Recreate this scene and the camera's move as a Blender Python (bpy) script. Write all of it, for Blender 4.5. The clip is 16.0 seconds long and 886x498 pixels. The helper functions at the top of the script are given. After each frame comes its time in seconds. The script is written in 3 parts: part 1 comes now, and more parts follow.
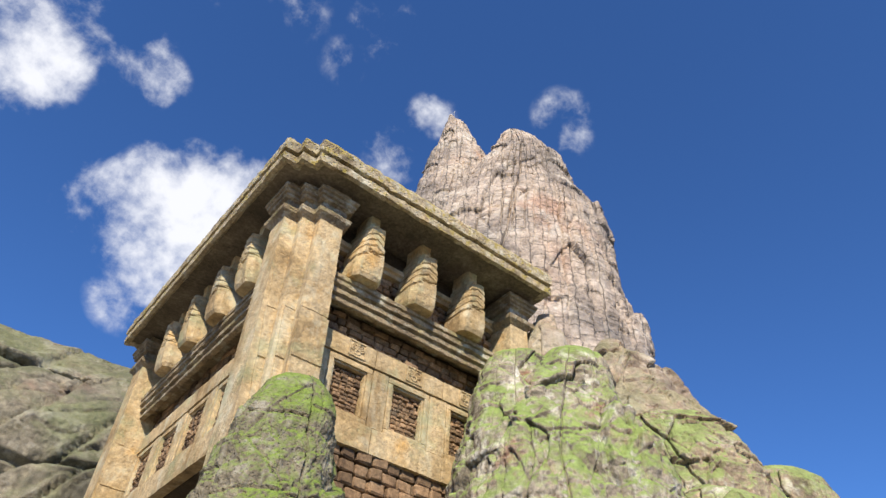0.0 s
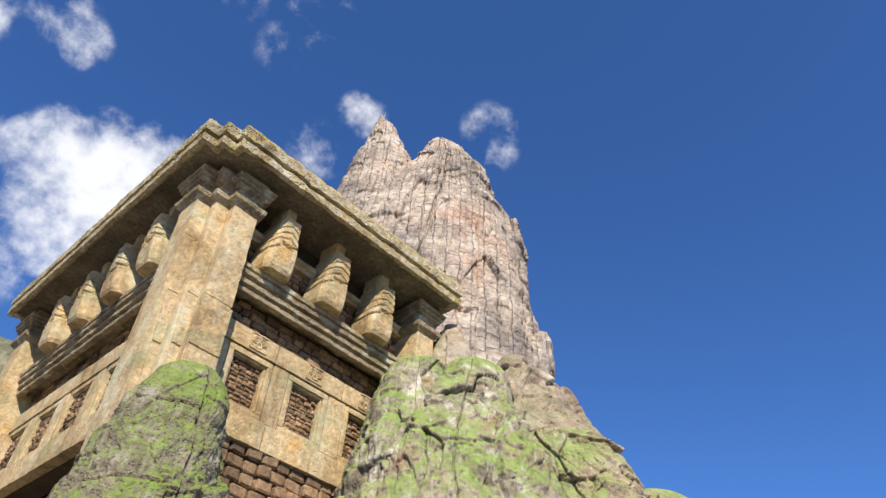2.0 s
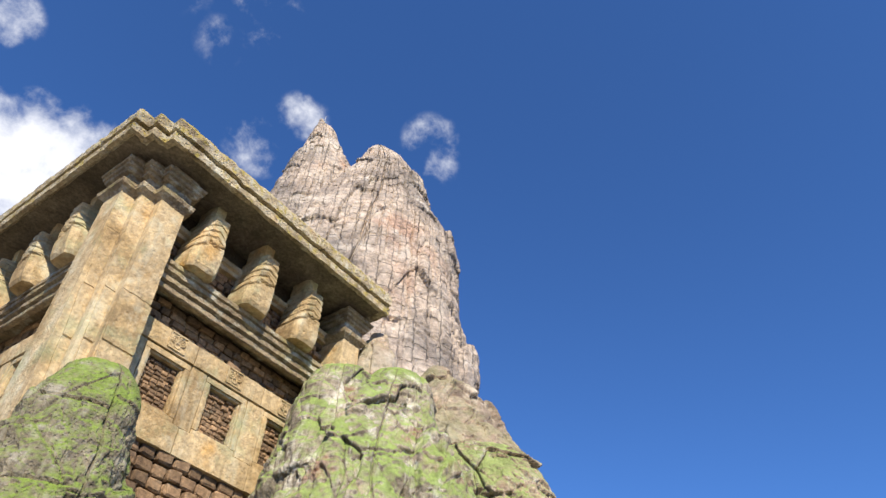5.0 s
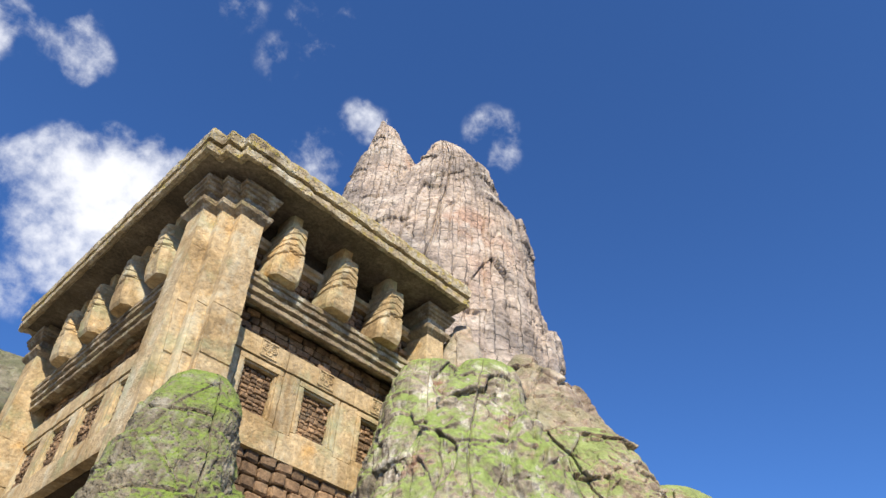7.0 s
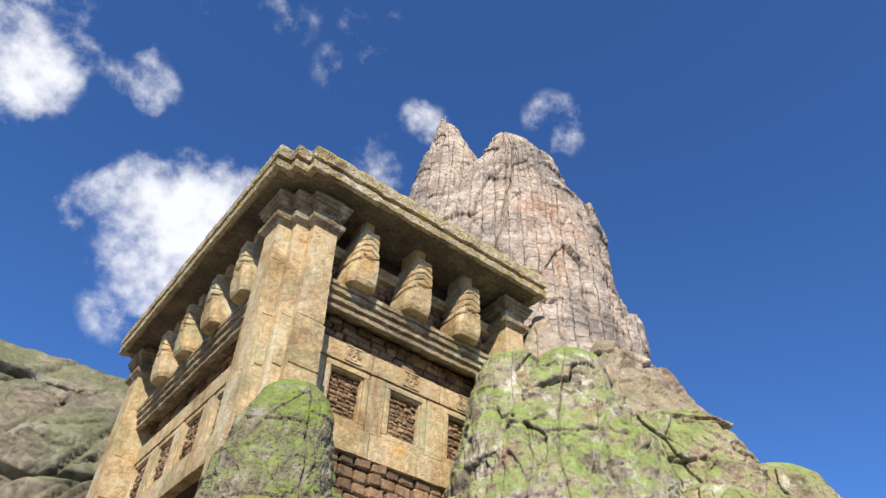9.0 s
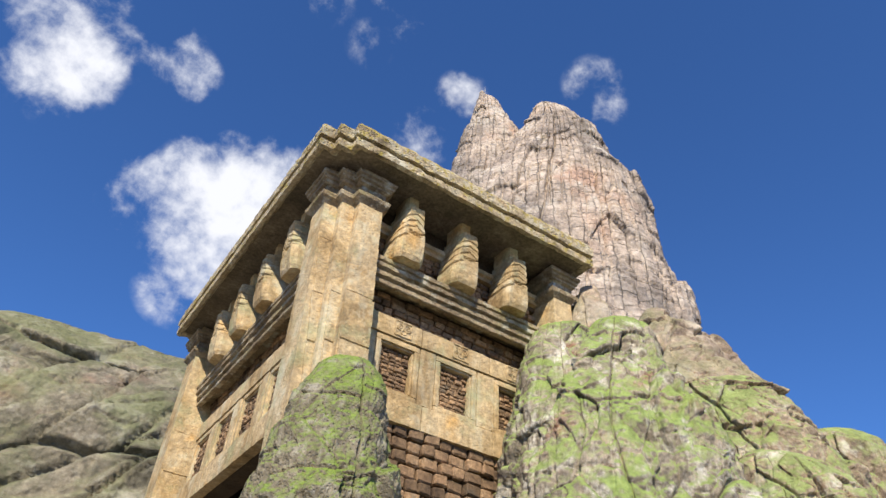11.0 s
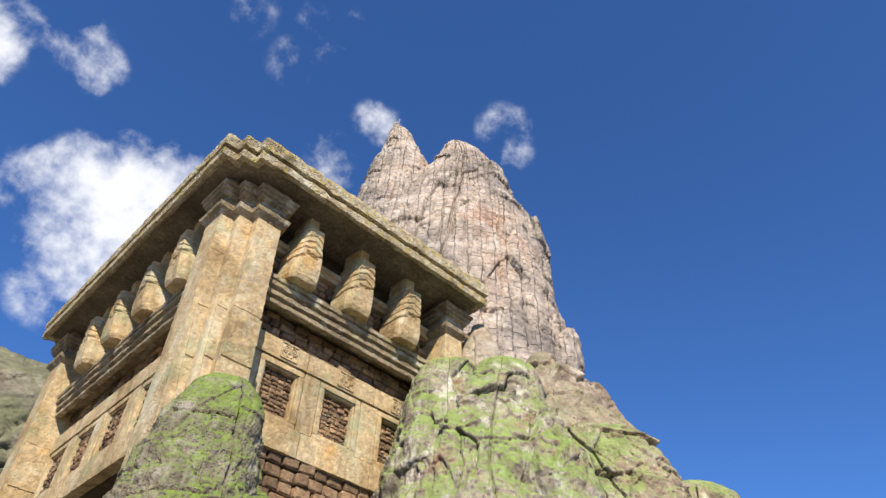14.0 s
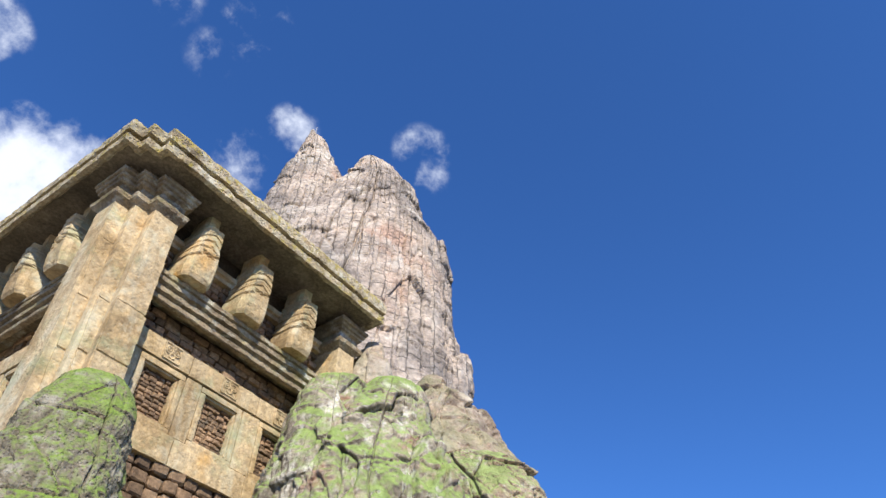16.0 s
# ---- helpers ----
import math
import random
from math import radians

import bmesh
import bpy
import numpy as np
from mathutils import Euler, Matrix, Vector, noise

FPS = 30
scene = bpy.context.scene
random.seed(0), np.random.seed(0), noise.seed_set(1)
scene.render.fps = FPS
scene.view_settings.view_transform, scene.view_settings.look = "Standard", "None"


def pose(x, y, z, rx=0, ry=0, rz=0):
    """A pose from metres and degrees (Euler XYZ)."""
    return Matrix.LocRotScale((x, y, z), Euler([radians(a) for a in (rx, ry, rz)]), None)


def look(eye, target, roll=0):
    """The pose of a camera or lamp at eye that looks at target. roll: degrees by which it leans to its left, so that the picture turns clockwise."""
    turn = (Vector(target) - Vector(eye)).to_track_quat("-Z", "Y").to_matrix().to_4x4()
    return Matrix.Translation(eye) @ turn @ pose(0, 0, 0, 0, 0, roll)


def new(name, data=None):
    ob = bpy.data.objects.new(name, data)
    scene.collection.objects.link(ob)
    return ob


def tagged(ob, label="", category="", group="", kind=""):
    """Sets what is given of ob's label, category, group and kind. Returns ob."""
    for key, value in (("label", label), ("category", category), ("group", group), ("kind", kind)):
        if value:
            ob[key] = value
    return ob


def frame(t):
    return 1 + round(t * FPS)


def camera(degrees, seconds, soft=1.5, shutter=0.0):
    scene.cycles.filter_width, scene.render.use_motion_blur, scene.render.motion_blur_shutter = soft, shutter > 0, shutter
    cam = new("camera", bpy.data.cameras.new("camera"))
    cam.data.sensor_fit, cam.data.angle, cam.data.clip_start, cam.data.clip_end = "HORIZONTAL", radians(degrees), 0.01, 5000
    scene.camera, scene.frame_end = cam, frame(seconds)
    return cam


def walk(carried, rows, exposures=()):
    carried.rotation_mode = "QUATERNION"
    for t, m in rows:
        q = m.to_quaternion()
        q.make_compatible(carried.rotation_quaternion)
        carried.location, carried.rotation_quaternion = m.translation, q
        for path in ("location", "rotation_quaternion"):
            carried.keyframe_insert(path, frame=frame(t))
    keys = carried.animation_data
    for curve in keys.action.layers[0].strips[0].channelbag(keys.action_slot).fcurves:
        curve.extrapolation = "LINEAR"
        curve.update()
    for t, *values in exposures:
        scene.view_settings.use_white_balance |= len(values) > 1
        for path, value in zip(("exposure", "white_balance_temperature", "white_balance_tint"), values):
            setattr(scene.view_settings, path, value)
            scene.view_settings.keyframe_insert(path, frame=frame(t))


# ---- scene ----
cam = camera(64.0, 16.0)
# seconds, eye x, y, z, pitch up, lean, turn
ROWS = [
    (0.0, 0.000, 0.000, 1.600, 41.51, 4.64, -35.64),
    (0.5, 0.003, 0.004, 1.608, 41.51, 4.59, -37.53),
    (1.0, 0.014, 0.002, 1.616, 41.60, 4.18, -39.94),
    (1.5, 0.015, -0.007, 1.612, 41.92, 4.15, -42.34),
    (2.0, 0.014, -0.016, 1.612, 42.40, 4.63, -44.58),
    (2.5, 0.018, -0.029, 1.623, 43.41, 5.04, -47.76),
    (3.0, 0.020, -0.053, 1.631, 44.04, 4.93, -51.96),
    (3.2, 0.026, -0.061, 1.625, 44.05, 4.59, -53.48),
    (3.9, 0.030, -0.070, 1.622, 43.98, 3.94, -55.15),
    (4.6, 0.028, -0.056, 1.621, 43.68, 3.42, -53.26),
    (5.3, 0.032, -0.028, 1.612, 43.62, 3.01, -50.64),
    (5.5, 0.037, -0.012, 1.601, 43.74, 2.84, -49.87),
    (6.0, 0.039, -0.011, 1.614, 43.74, 2.74, -48.25),
    (6.5, 0.041, 0.010, 1.610, 43.32, 2.80, -46.55),
    (7.0, 0.022, 0.015, 1.600, 42.67, 3.23, -43.92),
    (7.5, 0.005, 0.005, 1.586, 42.20, 3.35, -41.28),
    (8.0, -0.006, 0.001, 1.588, 41.84, 3.63, -38.77),
    (8.5, -0.017, -0.006, 1.580, 41.74, 3.33, -36.97),
    (9.0, -0.018, -0.004, 1.580, 41.91, 3.15, -36.30),
    (9.5, -0.006, 0.004, 1.582, 41.23, 3.23, -36.38),
    (10.0, -0.027, -0.001, 1.564, 40.15, 3.69, -34.85),
    (10.2, -0.032, -0.000, 1.561, 39.77, 3.80, -33.73),
    (10.9, -0.044, -0.000, 1.560, 39.53, 4.07, -31.89),
    (11.6, -0.044, 0.002, 1.574, 40.39, 4.17, -32.10),
    (12.3, -0.032, 0.010, 1.581, 41.37, 4.17, -34.83),
    (12.5, -0.024, 0.014, 1.581, 41.65, 4.16, -36.41),
    (13.0, -0.022, 0.021, 1.579, 42.12, 4.07, -39.44),
    (13.5, -0.006, 0.025, 1.574, 42.31, 3.93, -40.79),
    (14.0, 0.000, 0.016, 1.579, 42.56, 3.01, -42.27),
    (14.5, -0.004, 0.000, 1.576, 42.73, 2.48, -44.62),
    (15.0, 0.006, 0.006, 1.589, 42.94, 1.99, -47.69),
    (15.5, 0.018, -0.002, 1.595, 43.58, 1.93, -50.14),
    (16.0, 0.015, -0.010, 1.581, 44.40, 2.00, -52.66),
]
walk(cam, [(t, pose(x, y, z, 90 + pitch, 0, turn) @ pose(0, 0, 0, 0, 0, lean)) for t, x, y, z, pitch, lean, turn in ROWS],
     [(0.0, 0.67, 6500, 10), (1.5, 0.69, 6500, 10), (3.0, 0.73, 6500, 10), (5.5, 0.78, 6500, 10), (8.0, 0.70, 6500, 10), (10.0, 0.68, 6500, 10), (12.5, 0.68, 6500, 10), (14.5, 0.73, 6420, 10),
      (16.0, 0.78, 6000, 10)])

# ---- world, sun ----
SUN_EL, SUN_AZ = 40.0, 218.0
sun_dir = Vector((math.sin(radians(SUN_AZ)) * math.cos(radians(SUN_EL)), math.cos(radians(SUN_AZ)) * math.cos(radians(SUN_EL)), math.sin(radians(SUN_EL))))
sun = new("sun", bpy.data.lights.new("sun", "SUN"))
sun.data.energy, sun.data.angle, sun.data.color = 4.7, radians(0.53), (1.0, 0.895, 0.72)
sun.matrix_world = look(sun_dir * 60, (0, 0, 0))

# clouds: direction, reach in degrees, weight
CLOUDS = [
    ((0.111, 0.754, 0.648), 3.6, 0.95), ((0.175, 0.736, 0.655), 3.6, 1.0), ((0.090, 0.782, 0.618), 3.2, 0.85), ((0.165, 0.769, 0.617), 4.0, 1.0),
    ((0.200, 0.712, 0.674), 2.6, 0.8), ((0.137, 0.806, 0.576), 3.0, 0.72), ((0.040, 0.787, 0.616), 2.8, 0.66), ((0.110, 0.836, 0.538), 2.4, 0.40),
    ((-0.125, 0.698, 0.705), 3.4, 0.66), ((-0.093, 0.669, 0.738), 2.8, 0.46), ((-0.017, 0.666, 0.746), 2.2, 0.52), ((0.016, 0.672, 0.741), 1.7, 0.50),
    ((-0.119, 0.727, 0.676), 2.4, 0.40), ((-0.160, 0.655, 0.738), 3.0, 0.46),
    ((0.215, 0.482, 0.849), 2.0, 0.44), ((0.120, 0.530, 0.839), 2.0, 0.26), ((0.028, 0.577, 0.816), 2.0, 0.26),
    ((0.336, 0.524, 0.783), 1.8, 0.42), ((0.315, 0.578, 0.753), 2.1, 0.40), ((0.470, 0.402, 0.786), 2.0, 0.40), ((0.487, 0.412, 0.770), 1.8, 0.34), ((0.199, 0.541, 0.817), 1.7, 0.26),
]


def make_world():
    world = bpy.data.worlds.new("sky")
    scene.world = world
    world.use_nodes = True
    nt = world.node_tree
    nt.nodes.clear()
    n, l = nt.nodes.new, nt.links.new
    out, back, sky, mix = n("ShaderNodeOutputWorld"), n("ShaderNodeBackground"), n("ShaderNodeTexSky"), n("ShaderNodeMix")
    sky.sky_type, sky.sun_disc = "NISHITA", False
    sky.sun_elevation, sky.sun_rotation = radians(SUN_EL), radians(SUN_AZ)
    sky.altitude, sky.air_density, sky.dust_density, sky.ozone_density = 0, 0.8, 0.0, 4.0
    back.inputs["Strength"].default_value = SKY_STRENGTH
    way = n("ShaderNodeTexCoord")
    puff, wisp = n("ShaderNodeTexNoise"), n("ShaderNodeTexNoise")
    for tex, scale, detail, rough in ((puff, 12.0, 10.0, 0.60), (wisp, 34.0, 8.0, 0.6)):
        tex.inputs["Scale"].default_value, tex.inputs["Detail"].default_value, tex.inputs["Roughness"].default_value = scale, detail, rough
        tex.inputs["Distortion"].default_value = 0.1
        l(way.outputs["Generated"], tex.inputs["Vector"])
    last = None
    for direction, reach, weight in CLOUDS:
        d = Vector(direction).normalized()
        dot, ramp = n("ShaderNodeVectorMath"), n("ShaderNodeMapRange")
        dot.operation, dot.inputs[1].default_value = "DOT_PRODUCT", d
        l(way.outputs["Generated"], dot.inputs[0])
        ramp.interpolation_type = "SMOOTHSTEP"
        ramp.inputs["From Min"].default_value, ramp.inputs["From Max"].default_value = math.cos(radians(reach * 1.7)), math.cos(radians(reach * 0.15))
        ramp.inputs["To Max"].default_value = weight
        l(dot.outputs["Value"], ramp.inputs["Value"])
        if last is None:
            last = ramp.outputs["Result"]
        else:
            top = n("ShaderNodeMath")
            top.operation, top.use_clamp = "SMOOTH_MAX", False
            top.inputs[2].default_value = 0.06
            l(last, top.inputs[0])
            l(ramp.outputs["Result"], top.inputs[1])
            last = top.outputs["Value"]
    a, b, soft = n("ShaderNodeMath"), n("ShaderNodeMath"), n("ShaderNodeMapRange")
    a.operation, b.operation = "MULTIPLY_ADD", "MULTIPLY_ADD"
    l(puff.outputs["Fac"], a.inputs[0])
    a.inputs[1].default_value = 2.6
    l(last, a.inputs[2])
    l(wisp.outputs["Fac"], b.inputs[0])
    b.inputs[1].default_value = 0.3
    l(a.outputs["Value"], b.inputs[2])
    soft.interpolation_type = "SMOOTHSTEP"
    soft.inputs["From Min"].default_value, soft.inputs["From Max"].default_value = 1.66, 2.52
    l(b.outputs["Value"], soft.inputs["Value"])
    mix.data_type = "RGBA"
    near, both = n("ShaderNodeMapRange"), n("ShaderNodeMath")
    near.inputs["From Min"].default_value, near.inputs["From Max"].default_value = 0.10, 0.30
    l(last, near.inputs["Value"])
    both.operation = "MULTIPLY"
    l(near.outputs["Result"], both.inputs[0])
    l(soft.outputs["Result"], both.inputs[1])
    l(both.outputs["Value"], mix.inputs["Factor"])
    tint = n("ShaderNodeMix")
    tint.data_type, tint.blend_type = "RGBA", "MULTIPLY"
    tint.inputs["Factor"].default_value = 1.0
    l(sky.outputs["Color"], tint.inputs[6])
    tint.inputs[7].default_value = SKY_TINT
    l(tint.outputs[2], mix.inputs[6])
    mix.inputs[7].default_value = CLOUD
    l(mix.outputs[2], back.inputs["Color"])
    l(back.outputs["Background"], out.inputs["Surface"])


SKY_STRENGTH = 0.095
SKY_TINT = (0.55, 0.86, 1.24, 1)
CLOUD = (6.4, 6.5, 6.9, 1)
make_world()


# ---- materials ----
def srgb(r, g, b):
    return tuple((c / 255 / 12.92) if c < 10 else ((c / 255 + 0.055) / 1.055) ** 2.4 for c in (r, g, b)) + (1.0,)


def weathered(name, colours, scale=1.2, stain=(0.06, 0.05, 0.04, 1), stain_amount=0.45, moss=None, moss_amount=0.0, moss_up=0.35, moss_scale=1.5,
              bump=0.5, grain=26.0, pits=0.3, streak=0.5, rough=0.92, vary=0.0, pale=None, pale_amount=0.0, drip=0.0, cracks=None, moss_soft=0.08, moss_at=0.58, speckle=0.75):
    """Stone with patches of colour, streaks of stain, pale bloom, moss, grain and pits, all at world size."""
    m = bpy.data.materials.new(name)
    m.use_nodes = True
    nt = m.node_tree
    n, l = nt.nodes.new, nt.links.new
    bsdf = nt.nodes["Principled BSDF"]
    bsdf.inputs["Roughness"].default_value = rough
    bsdf.inputs["Specular IOR Level"].default_value = 0.25
    geo = n("ShaderNodeNewGeometry")

    def tex(s, detail=6.0, roughness=0.6, squash=None, offset=0.0):
        t = n("ShaderNodeTexNoise")
        t.inputs["Scale"].default_value, t.inputs["Detail"].default_value, t.inputs["Roughness"].default_value = s, detail, roughness
        mp = n("ShaderNodeMapping")
        mp.inputs["Location"].default_value = (offset, offset * 1.7, offset * 0.6)
        if squash:
            mp.inputs["Scale"].default_value = squash
        l(geo.outputs["Position"], mp.inputs["Vector"])
        l(mp.outputs["Vector"], t.inputs["Vector"])
        return t.outputs["Fac"]

    def span(v, lo, hi, to_lo=0.0, to_hi=1.0):
        r = n("ShaderNodeMapRange")
        r.inputs["From Min"].default_value, r.inputs["From Max"].default_value = lo, hi
        r.inputs["To Min"].default_value, r.inputs["To Max"].default_value = to_lo, to_hi
        l(v, r.inputs["Value"])
        return r.outputs["Result"]

    def mixed(fac, a, b, blend="MIX"):
        x = n("ShaderNodeMix")
        x.data_type, x.blend_type = "RGBA", blend
        for sock, v in ((x.inputs["Factor"], fac), (x.inputs[6], a), (x.inputs[7], b)):
            if isinstance(v, (tuple, float, int)):
                sock.default_value = v
            else:
                l(v, sock)
        return x.outputs[2]

    def calc(op, a, b):
        x = n("ShaderNodeMath")
        x.operation = op
        for sock, v in zip(x.inputs, (a, b)):
            if isinstance(v, (float, int)):
                sock.default_value = v
            else:
                l(v, sock)
        return x.outputs["Value"]

    ramp = n("ShaderNodeValToRGB")
    while len(ramp.color_ramp.elements) < len(colours):
        ramp.color_ramp.elements.new(0.5)
    for k, c in enumerate(colours):
        ramp.color_ramp.elements[k].position = 0.30 + 0.40 * k / max(1, len(colours) - 1)
        ramp.color_ramp.elements[k].color = c
    l(tex(scale, 7.0, 0.62), ramp.inputs["Fac"])
    col = ramp.outputs["Color"]
    # fine mottling
    col = mixed(0.8, col, mixed(span(tex(scale * 9, 5.0, 0.7, offset=3.1), 0.3, 0.7), (0.62, 0.62, 0.62, 1), (1.28, 1.26, 1.22, 1)), "MULTIPLY")
    col = mixed(speckle, col, mixed(span(tex(grain * 0.8, 6.0, 0.75, offset=61.0), 0.36, 0.64), (0.55, 0.54, 0.53, 1), (1.36, 1.35, 1.33, 1)), "MULTIPLY")
    if pale:
        col = mixed(calc("MULTIPLY", span(tex(scale * 1.7, 6.0, 0.65, offset=21.0), 0.54, 0.68), pale_amount), col, pale)
    # streaks running down
    if streak:
        run = span(tex(scale * 2.4, 6.0, 0.65, (1.0, 1.0, 0.16), 7.7), 0.52, 0.72)
        col = mixed(calc("MULTIPLY", run, streak), col, stain)
    if pale and drip:
        wash = span(tex(scale * 3.1, 6.0, 0.65, (1.0, 1.0, 0.2), 17.7), 0.55, 0.70)
        col = mixed(calc("MULTIPLY", wash, drip), col, pale)
    blot = span(tex(scale * 0.8, 8.0, 0.7, offset=12.9), 0.53, 0.72)
    col = mixed(calc("MULTIPLY", blot, stain_amount), col, stain)
    if moss:
        split = n("ShaderNodeSeparateXYZ")
        l(geo.outputs["Normal"], split.inputs["Vector"])
        where = calc("ADD", tex(moss_scale, 8.0, 0.68, offset=31.0), calc("MULTIPLY", split.outputs["Z"], moss_up))
        fac = span(where, moss_at - moss_soft, moss_at + moss_soft)
        green = mixed(span(tex(moss_scale * 6, 5.0, 0.7, offset=40.0), 0.35, 0.65), tuple(c * 0.55 for c in moss[:3]) + (1,), moss)
        col = mixed(calc("MULTIPLY", fac, moss_amount), col, green)
    line = None
    if cracks:
        # upright fissures crossed by short level joints
        size, across, width = cracks
        wob, warp = n("ShaderNodeTexNoise"), n("ShaderNodeVectorMath")
        wob.inputs["Scale"].default_value, wob.inputs["Detail"].default_value = 0.9 / size, 5.0
        l(geo.outputs["Position"], wob.inputs["Vector"])
        warp.operation = "MULTIPLY_ADD"
        l(wob.outputs["Color"], warp.inputs[0])
        warp.inputs[1].default_value = (0.55 * size,) * 3
        l(geo.outputs["Position"], warp.inputs[2])
        side, upright, flat = n("ShaderNodeVectorMath"), n("ShaderNodeVectorMath"), n("ShaderNodeCombineXYZ")
        for node, way in ((upright, (0, 0, 1)), (side, (math.cos(across), math.sin(across), 0))):
            node.operation = "DOT_PRODUCT"
            l(warp.outputs["Vector"], node.inputs[0])
            node.inputs[1].default_value = way
        l(upright.outputs["Value"], flat.inputs["X"])
        l(side.outputs["Value"], flat.inputs["Y"])
        wall = n("ShaderNodeTexBrick")
        wall.offset = 0.37
        for key, v in (("Scale", 1.0), ("Brick Width", size * 1.25), ("Row Height", size), ("Mortar Size", width), ("Mortar Smooth", 0.6)):
            wall.inputs[key].default_value = v
        l(flat.outputs["Vector"], wall.inputs["Vector"])
        line = calc("SUBTRACT", 1.0, wall.outputs["Fac"])
        shown = span(tex(0.6 / size, 4.0, 0.6, offset=55.0), 0.38, 0.58)
        dirt = calc("MULTIPLY", wall.outputs["Fac"], calc("MULTIPLY", shown, 0.75))
        col = mixed(dirt, col, tuple(c * 0.5 for c in stain[:3]) + (1,))
    if vary:
        info = n("ShaderNodeObjectInfo")
        isl = calc("FRACT", calc("ADD", info.outputs["Random"], geo.outputs["Random Per Island"]), 0.0)
        col = mixed(1.0, col, mixed(isl, (1 - vary, 1 - vary, 1 - vary, 1), (1 + vary, 1 + vary * 0.9, 1 + vary * 0.7, 1)), "MULTIPLY")
    l(col, bsdf.inputs["Base Color"])
    # relief
    hgt = calc("ADD", calc("MULTIPLY", tex(grain, 8.0, 0.72, offset=5.0), 0.55), tex(grain * 0.22, 6.0, 0.6, offset=9.0))
    if pits:
        v = n("ShaderNodeTexVoronoi")
        v.inputs["Scale"].default_value = grain * 0.9
        l(geo.outputs["Position"], v.inputs["Vector"])
        hgt = calc("ADD", hgt, calc("MULTIPLY", span(v.outputs["Distance"], 0.0, 0.45), pits))
    if line is not None:
        hgt = calc("ADD", hgt, calc("MULTIPLY", line, 0.5))
    bp = n("ShaderNodeBump")
    bp.inputs["Strength"].default_value, bp.inputs["Distance"].default_value = bump, 0.6 / grain
    l(hgt, bp.inputs["Height"])
    l(bp.outputs["Normal"], bsdf.inputs["Normal"])
    return m


SAND = weathered("ochre_sandstone", [(0.22, 0.15, 0.08, 1), (0.38, 0.275, 0.145, 1), (0.50, 0.39, 0.24, 1), (0.49, 0.31, 0.125, 1)], scale=1.3,
                 stain=(0.10, 0.075, 0.048, 1), stain_amount=0.4, streak=0.4, moss=(0.31, 0.38, 0.22, 1), moss_amount=0.55, moss_up=0.1, moss_scale=1.6, bump=0.7, grain=22.0,
                 pale=(0.57, 0.55, 0.42, 1), pale_amount=0.6, drip=0.4, speckle=0.5)
TRIM = weathered("weathered_cornice_stone", [(0.12, 0.09, 0.06, 1), (0.26, 0.20, 0.13, 1), (0.38, 0.32, 0.225, 1)], scale=2.6,
                 stain=(0.045, 0.036, 0.027, 1), stain_amount=0.6, streak=0.3, moss=(0.27, 0.25, 0.085, 1), moss_amount=0.5, moss_up=0.13, moss_scale=4.5, bump=0.9, grain=30.0, pits=0.5,
                 pale=(0.56, 0.55, 0.45, 1), pale_amount=0.7, speckle=0.5)
# roof stone with the soffit's shade put into its colour
SHADE_STONE = weathered("soffit_shade_stone", [(0.09, 0.074, 0.054, 1), (0.15, 0.123, 0.09, 1), (0.23, 0.19, 0.14, 1)], scale=1.8, stain=(0.04, 0.033, 0.025, 1), bump=0.6, grain=24.0)
EDGE = weathered("lichen_spotted_stone", [(0.16, 0.125, 0.078, 1), (0.34, 0.275, 0.18, 1), (0.44, 0.385, 0.28, 1), (0.38, 0.27, 0.15, 1)], scale=2.6,
                 stain=(0.05, 0.04, 0.028, 1), stain_amount=0.6, streak=0.25, moss=(0.38, 0.30, 0.06, 1), moss_amount=0.8, moss_up=0.14, moss_scale=9.0, moss_soft=0.04, moss_at=0.55, bump=1.0, grain=26.0, pits=0.8,
                 pale=(0.56, 0.55, 0.45, 1), pale_amount=0.6)
BRICK = weathered("old_brown_brick", [(0.085, 0.062, 0.047, 1), (0.18, 0.12, 0.078, 1), (0.27, 0.185, 0.118, 1), (0.17, 0.145, 0.115, 1)], scale=2.6, stain=(0.05, 0.038, 0.03, 1),
                  stain_amount=0.45, streak=0.2, bump=0.9, grain=40.0, vary=0.5)
# mortar, coloured nearly black so recesses and doorway look shaded
SHADE_MORTAR = weathered("shade_dark_mortar", [(0.045, 0.033, 0.023, 1), (0.09, 0.065, 0.043, 1)], scale=3.0, bump=0.6, grain=40.0)
PEAK = weathered("pinkish_grey_cliff", [(0.14, 0.125, 0.118, 1), (0.28, 0.235, 0.205, 1), (0.42, 0.35, 0.295, 1), (0.38, 0.26, 0.20, 1)], scale=0.34,
                 stain=(0.09, 0.085, 0.085, 1), stain_amount=0.65, streak=0.6, bump=0.9, grain=6.0, pits=0.4, pale=(0.52, 0.47, 0.41, 1), pale_amount=0.7, drip=0.4, cracks=(0.46, radians(-42), 0.022))
MOUND = weathered("mossy_grey_rock", [(0.09, 0.075, 0.06, 1), (0.20, 0.17, 0.13, 1), (0.32, 0.28, 0.225, 1), (0.24, 0.135, 0.095, 1)], scale=1.7,
                  stain=(0.06, 0.053, 0.047, 1), stain_amount=0.7, streak=0.6, moss=(0.245, 0.335, 0.085, 1), moss_amount=0.88, moss_up=0.40, moss_scale=1.1, moss_soft=0.11, moss_at=0.605, bump=1.0, grain=15.0,
                  pale=(0.60, 0.57, 0.50, 1), pale_amount=0.95, drip=0.8)
